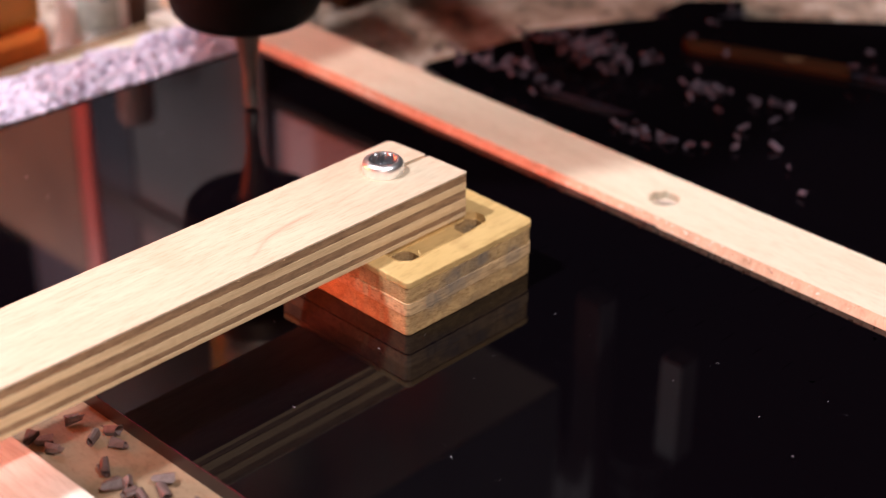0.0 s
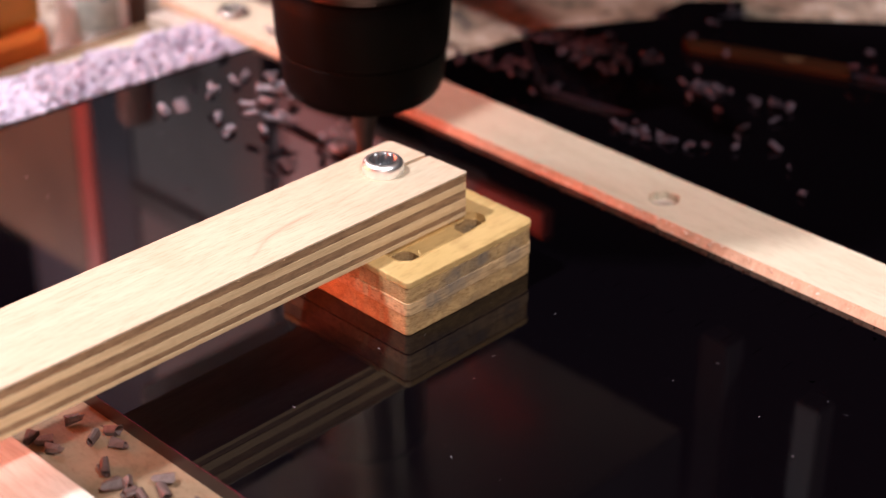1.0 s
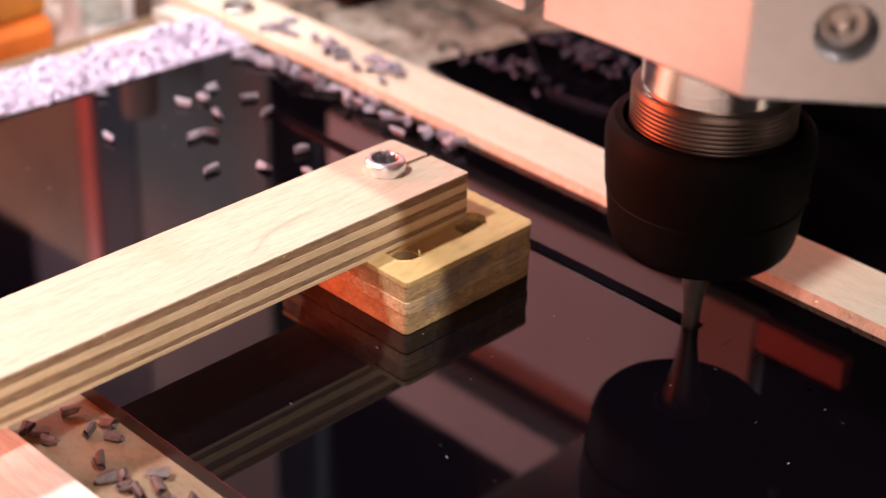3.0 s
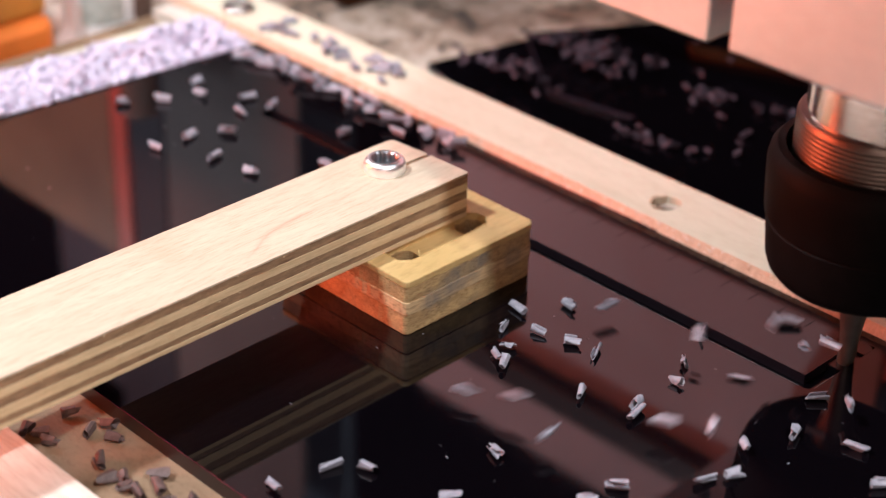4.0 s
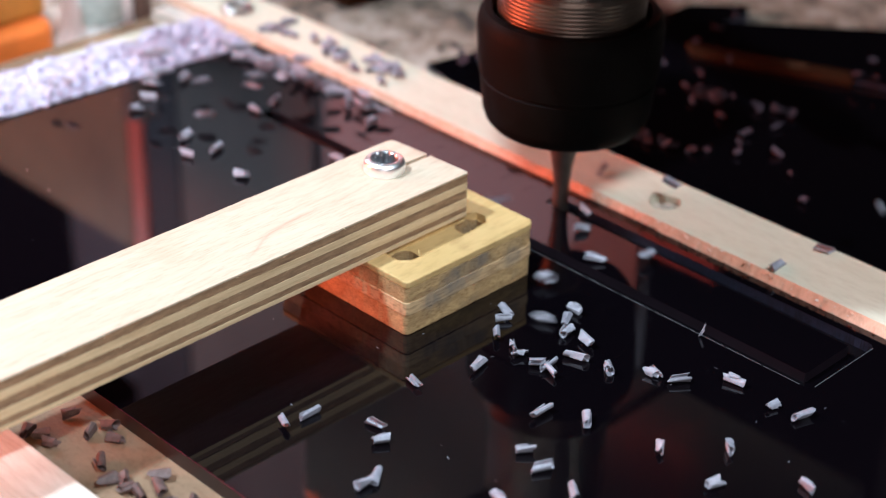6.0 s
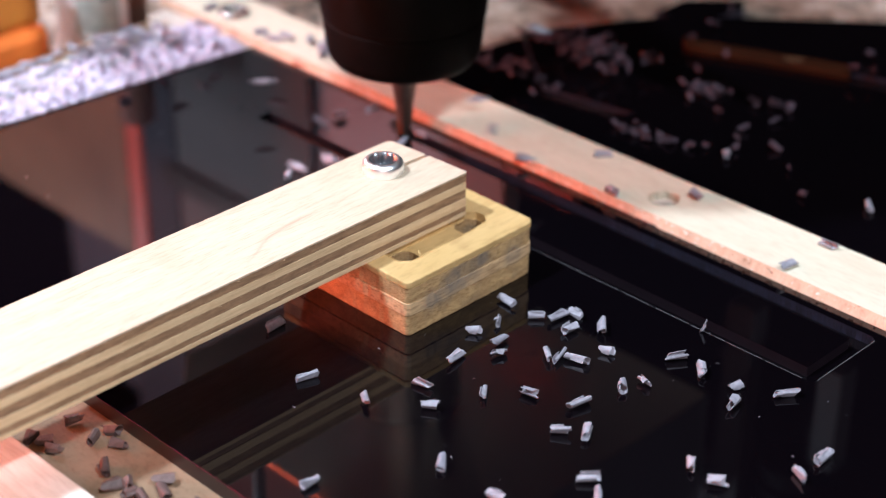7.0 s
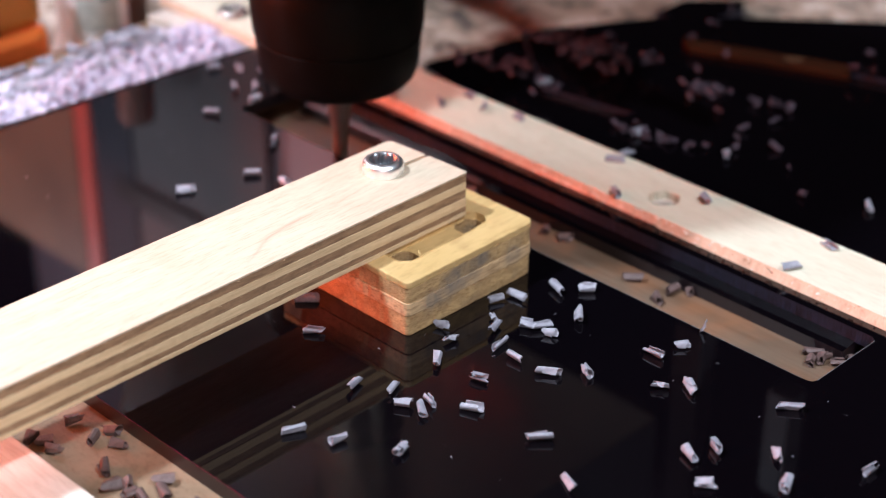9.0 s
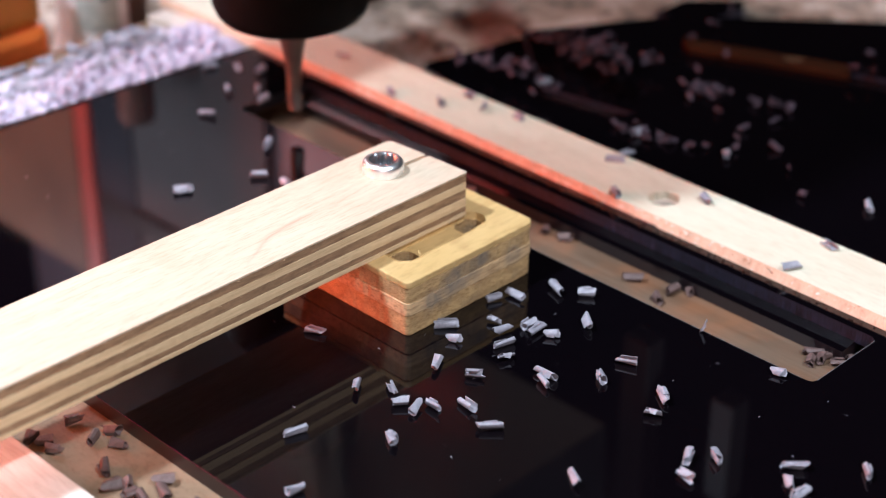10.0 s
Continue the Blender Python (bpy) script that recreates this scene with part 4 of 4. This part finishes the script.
def chip_rows(rnd, t0, stops):
    """Rows of a chip that leaves the cut at t0 and comes to its stops (seconds, x, y, z, heading)."""
    x, y, _ = cutter_at(t0)
    roll = rnd.uniform(0, 360)
    first = stops[0]
    yaw = first[4] + rnd.uniform(-50, 50)
    rows = [(0.0, pose(x * MM, y * MM, -1.6 * MM, roll, 0, yaw)), (t0, pose(x * MM, y * MM, -1.6 * MM, roll, 0, yaw))]
    t1 = first[0]
    tm = (t0 + t1) / 2
    rows.append((tm, pose((x + first[1]) / 2 * MM, (y + first[2]) / 2 * MM, rnd.uniform(4, 12) * MM, roll + 40, rnd.uniform(-30, 30), (yaw + first[4]) / 2)))
    for t, px, py, pz, h in stops:
        rows.append((t, pose(px * MM, py * MM, pz * MM, roll + 60, 0, h)))
    return rows


def motions():
    # spindle, gantry
    walk(SPINDLE, [(t, pose(x * MM, y * MM, z * MM)) for t, x, y, z in TRACK])
    walk(GANTRY, [(t, pose(0, (y - 45.5) * MM, 0)) for t, x, y, z in TRACK])
    # kerf: each piece of it goes down as the cutter passes
    for ob, x, y in KERFS:
        t = passing(x, y)
        rows = [(0.0, pose(x * MM, y * MM, 0))] if t > 0.1 else []
        rows += [(max(t - 0.06, 0.03), pose(x * MM, y * MM, 0)), (t + 0.06, pose(x * MM, y * MM, -2.2 * MM)), (max(t + 0.1, 7.98), pose(x * MM, y * MM, -2.2 * MM)),
                 (max(t + 0.16, 8.1), pose(x * MM, y * MM, -6.6 * MM)), (10.0, pose(x * MM, y * MM, -6.6 * MM))]
        walk(ob, rows)
    for ob, x, y in RIM_GLINTS:
        t = passing(x, y)
        walk(ob, [(0.0, pose(0, 0, -0.3 * MM)), (t, pose(0, 0, -0.3 * MM)), (t + 0.15, pose(0, 0, 0)), (10.0, pose(0, 0, 0))])
    # the strip comes loose and leans on the far wall of the slot
    cx, cy = (SLOT[0] + SLOT[1]) / 2, (SLOT[2] + SLOT[3]) / 2
    rest = pose(cx * MM, cy * MM, 0)
    walk(STRIP, [(0, rest), (7.98, rest), (8.1, pose(cx * MM, (cy + 0.3) * MM, -3.25 * MM, 0, 0, 0)), (8.25, pose(cx * MM, (cy + 6) * MM, -2.9 * MM, 3, 0, 2.0)),
                 (8.4, pose((cx - 1) * MM, (cy + 13.5) * MM, -2.45 * MM, 6.5, 0, 0.3)), (10, pose((cx - 1) * MM, (cy + 13.7) * MM, -2.45 * MM, 6.5, 0, 0))])
    rnd = random.Random(77)
    # chips flung over the sheet, which the air drives about
    times = (4.5, 5.0, 5.5, 7.0, 7.5, 8.0, 8.5, 9.0)
    tables = (CHIPS_AT_4_5, CHIPS_AT_5_0, CHIPS_AT_5_5, CHIPS_AT_7_0, CHIPS_AT_7_5, CHIPS_AT_8_0, CHIPS_AT_8_5, CHIPS_AT_9_0)
    for k, ((x, y), heading) in enumerate(zip(CHIPS_REST, CHIP_HEADINGS)):
        known = [(t, table[k]) for t, table in zip(times, tables) if table[k]]
        t1, (fx, fy) = known[0]
        t0 = rnd.uniform(3.2, 3.9) if t1 < 4.6 else t1 - rnd.uniform(0.3, 0.45)
        h = heading + rnd.uniform(-90, 90)
        stops = []
        if t1 < 4.6:
            stops.append((t0 + 0.35, fx + rnd.gauss(0, 3), fy + rnd.gauss(0, 3), 1.0, h))
        for t, (px, py) in known:
            h += (heading - h) * 0.3 + rnd.uniform(-30, 30)
            stops.append((t, px, py, 1.0, h))
            if t == 5.5:
                stops.append((6.2 + rnd.uniform(-0.2, 0.2), px + rnd.gauss(0, 3), py + rnd.gauss(0, 3), 1.0, h + 20))
        stops += [(9.3, x, y, 1.0, heading), (10.0, x, y, 1.0, heading)]
        c = new_chip(CHIP_MESHES if rnd.random() < 0.9 else CHIP_SMALL, rnd, "pale curled plastic chip lying on the black sheet", "chips on the sheet")
        walk(c, chip_rows(rnd, t0, stops))
    # the last ones, thrown while the cutter works at the slot's far end
    for x, y, heading in FAR_CHIPS:
        t0 = rnd.uniform(6.7, 8.5)
        c = new_chip(CHIP_MESHES, rnd, "pale curled plastic chip lying on the black sheet", "chips on the sheet")
        walk(c, chip_rows(rnd, t0, [(t0 + 0.3, x + rnd.gauss(12, 9), y + rnd.gauss(-6, 5), 1.0, heading + 60), (9.0, x + rnd.gauss(0, 1), y + rnd.gauss(0, 1), 1.0, heading), (9.3, x, y, 1.0, heading), (10.0, x, y, 1.0, heading)]))
    # a thin curl left standing at the rim of the slot
    curl = new_chip(CURL_MESHES, rnd, "thin white plastic curl standing at the slot's rim", "chips on the sheet")
    t = passing(BURR[0], NEAR)
    hid, up = pose(BURR[0] * MM, NEAR * MM, -1.6 * MM, 0, 0, 40), pose(BURR[0] * MM, BURR[1] * MM, 1.0 * MM, 20, -70, 40)
    walk(curl, [(0, hid), (t, hid), (t + 0.25, up), (10.0, up)])
    # chips on the rail
    for x, y in ((px - 1.2, py + 1.2) for px, py in RAIL_SPOTS):
        t0 = 5.0 + (40 - x) / 50 + rnd.uniform(-0.2, 0.2)
        c = new_chip(CHIP_MESHES, rnd, "pale curled plastic chip lying on the wooden rail", "chips on the rail")
        h = rnd.uniform(-60, 60)
        walk(c, chip_rows(rnd, t0, [(t0 + 0.5, x + rnd.gauss(0, 3), y, 2.95, h + 30), (8.6, x, y, 2.95, h), (10.0, x, y, 2.95, h)]))
    # chips that gather along the foot of the rail, then are blown on to the heap
    for k in range(64):
        x = -126 + 78 * rnd.random() ** 1.2
        y = 66.0 - abs(rnd.gauss(0, 2.2)) - max(0, (-112 - x) * 0.3)
        t0 = 0.55 + 0.5 * k / 64 + max(0, (x + 105) / 52)
        t2 = 5.2 + 0.012 * (-x - 40) + rnd.uniform(0, 0.4)
        c = new_chip(CHIP_MESHES, rnd, "pale curled plastic chip at the foot of the wooden rail", "chips along the rail")
        h = rnd.uniform(-70, 70)
        z = rnd.choice((1.0, 1.0, 2.4))
        hx, hy = rnd.uniform(-158, -142), rnd.uniform(0, 55)
        air = rnd.uniform(0.35, 0.8)
        walk(c, chip_rows(rnd, t0, [(t0 + 0.3, x + rnd.uniform(-14, 22), y - rnd.uniform(4, 34), rnd.choice((1.0, 4.0)), h - 40), (t0 + 0.3 + air, x, y, z, h), (t2, x, y, z, h), (t2 + 0.35, (x + hx) / 2, (y + hy) / 2, 9, h + 30), (t2 + 0.7, hx, hy, 2.2, h + 50), (10.0, hx, hy, 2.2, h + 50)]))
    # chips lying on the rail's end until they are blown off
    for k in range(26):
        x, y = -132 + 46 * rnd.random(), rnd.uniform(71.5, 82.5)
        t0 = 0.5 + 0.9 * k / 26
        t2 = 5.9 + 1.0 * rnd.random() if k % 3 else 8.2
        c = new_chip(CHIP_MESHES, rnd, "pale curled plastic chip lying on the wooden rail", "chips on the rail")
        h = rnd.uniform(-70, 70)
        hx, hy = rnd.uniform(-158, -142), rnd.uniform(20, 58)
        walk(c, chip_rows(rnd, t0, [(t0 + 0.5, x, y + 1, 3.0, h), (t2, x, y + 1, 3.0, h), (t2 + 0.3, (x + hx) / 2, (y + hy) / 2, 10, h + 30), (t2 + 0.6, hx, hy, 2.0, h + 50), (10.0, hx, hy, 2.0, h + 50)]))
    # chips thrown over the rail on to the offcuts
    for k in range(10):
        t0 = 4.4 + 3.4 * k / 10 + rnd.uniform(-0.1, 0.1)
        x0 = cutter_at(t0)[0]
        x, y = x0 + rnd.uniform(5, 60), rnd.uniform(94, 135)
        c = new_chip(CHIP_MESHES, rnd, "pale curled plastic chip thrown on to the black offcuts", "chips thrown off")
        h = rnd.uniform(-70, 70)
        roll = rnd.uniform(0, 360)
        low = pose(x0 * MM, FAR * MM, -1.6 * MM, roll, 0, h)
        top = pose((x0 + x) / 2 * MM, (FAR + y) / 2 * MM, rnd.uniform(12, 28) * MM, roll + 50, 30, h + 40)
        end = pose(x * MM, y * MM, -3.0 * MM, roll + 80, 0, h + 70)
        walk(c, [(0, low), (t0, low), (t0 + 0.18, top), (t0 + 0.42, end), (10.0, end)])
    # chips whirled about the cutter, later thrown on the heap
    for k in range(16):
        t = 3.4 + 0.12 * k
        x, y, _ = cutter_at(t)
        roll, h = rnd.uniform(0, 360), rnd.uniform(-60, 60)
        low = pose(x * MM, y * MM, -1.6 * MM, roll, 0, h)
        rows = [(0, low), (t, low)]
        stop = rnd.uniform(6.6, 7.4)
        while t < stop:
            t += rnd.uniform(0.16, 0.42)
            x, y, _ = cutter_at(t)
            roll, h = roll + rnd.uniform(-45, 45), h + rnd.uniform(-35, 35)
            py = y + rnd.uniform(-46, 26)
            high = 5.0 if py > 66 else 1.1
            rows.append((t, pose((x + rnd.uniform(-30, 38)) * MM, py * MM, (high + rnd.choice((0, 0, 3, 8)) * rnd.random()) * MM, roll, rnd.uniform(-15, 15), h)))
        hx, hy = rnd.uniform(-158, -143), rnd.uniform(-25, 50)
        rows += [(t + 0.3, pose((x + hx) / 2 * MM, (y + hy) / 2 * MM, 9 * MM, roll, 0, h)), (t + 0.6, pose(hx * MM, hy * MM, 2.2 * MM, roll, 0, h)), (10.0, pose(hx * MM, hy * MM, 2.2 * MM, roll, 0, h))]
        c = new_chip(CHIP_MESHES, rnd, "pale curled plastic chip whirled up beside the cutter", "chips thrown off")
        walk(c, rows)
    # the first handful on the sheet, blown on to the heap later
    for ax, ay, bx, by in EARLY_CHIPS:
        t0 = rnd.uniform(0.45, 1.5)
        h = rnd.uniform(-70, 70)
        hx, hy = rnd.uniform(-158, -143), rnd.uniform(-5, 45)
        t2 = rnd.uniform(5.75, 6.3)
        c = new_chip(CHIP_MESHES, rnd, "pale curled plastic chip lying on the black sheet", "chips on the sheet")
        walk(c, chip_rows(rnd, t0, [(t0 + 0.4, ax + rnd.gauss(0, 4), ay + rnd.gauss(0, 4), 1.0, h), (2.5, ax, ay, 1.0, h + 20), (2.8, ax, ay, 1.0, h + 25), (4.9, bx, by, 1.0, h + 40), (t2, bx, by, 1.0, h + 45),
                                    (t2 + 0.3, (bx + hx) / 2, (by + hy) / 2, 6, h + 60), (t2 + 0.6, hx, hy, 2.2, h + 70), (10.0, hx, hy, 2.2, h + 70)]))


motions()
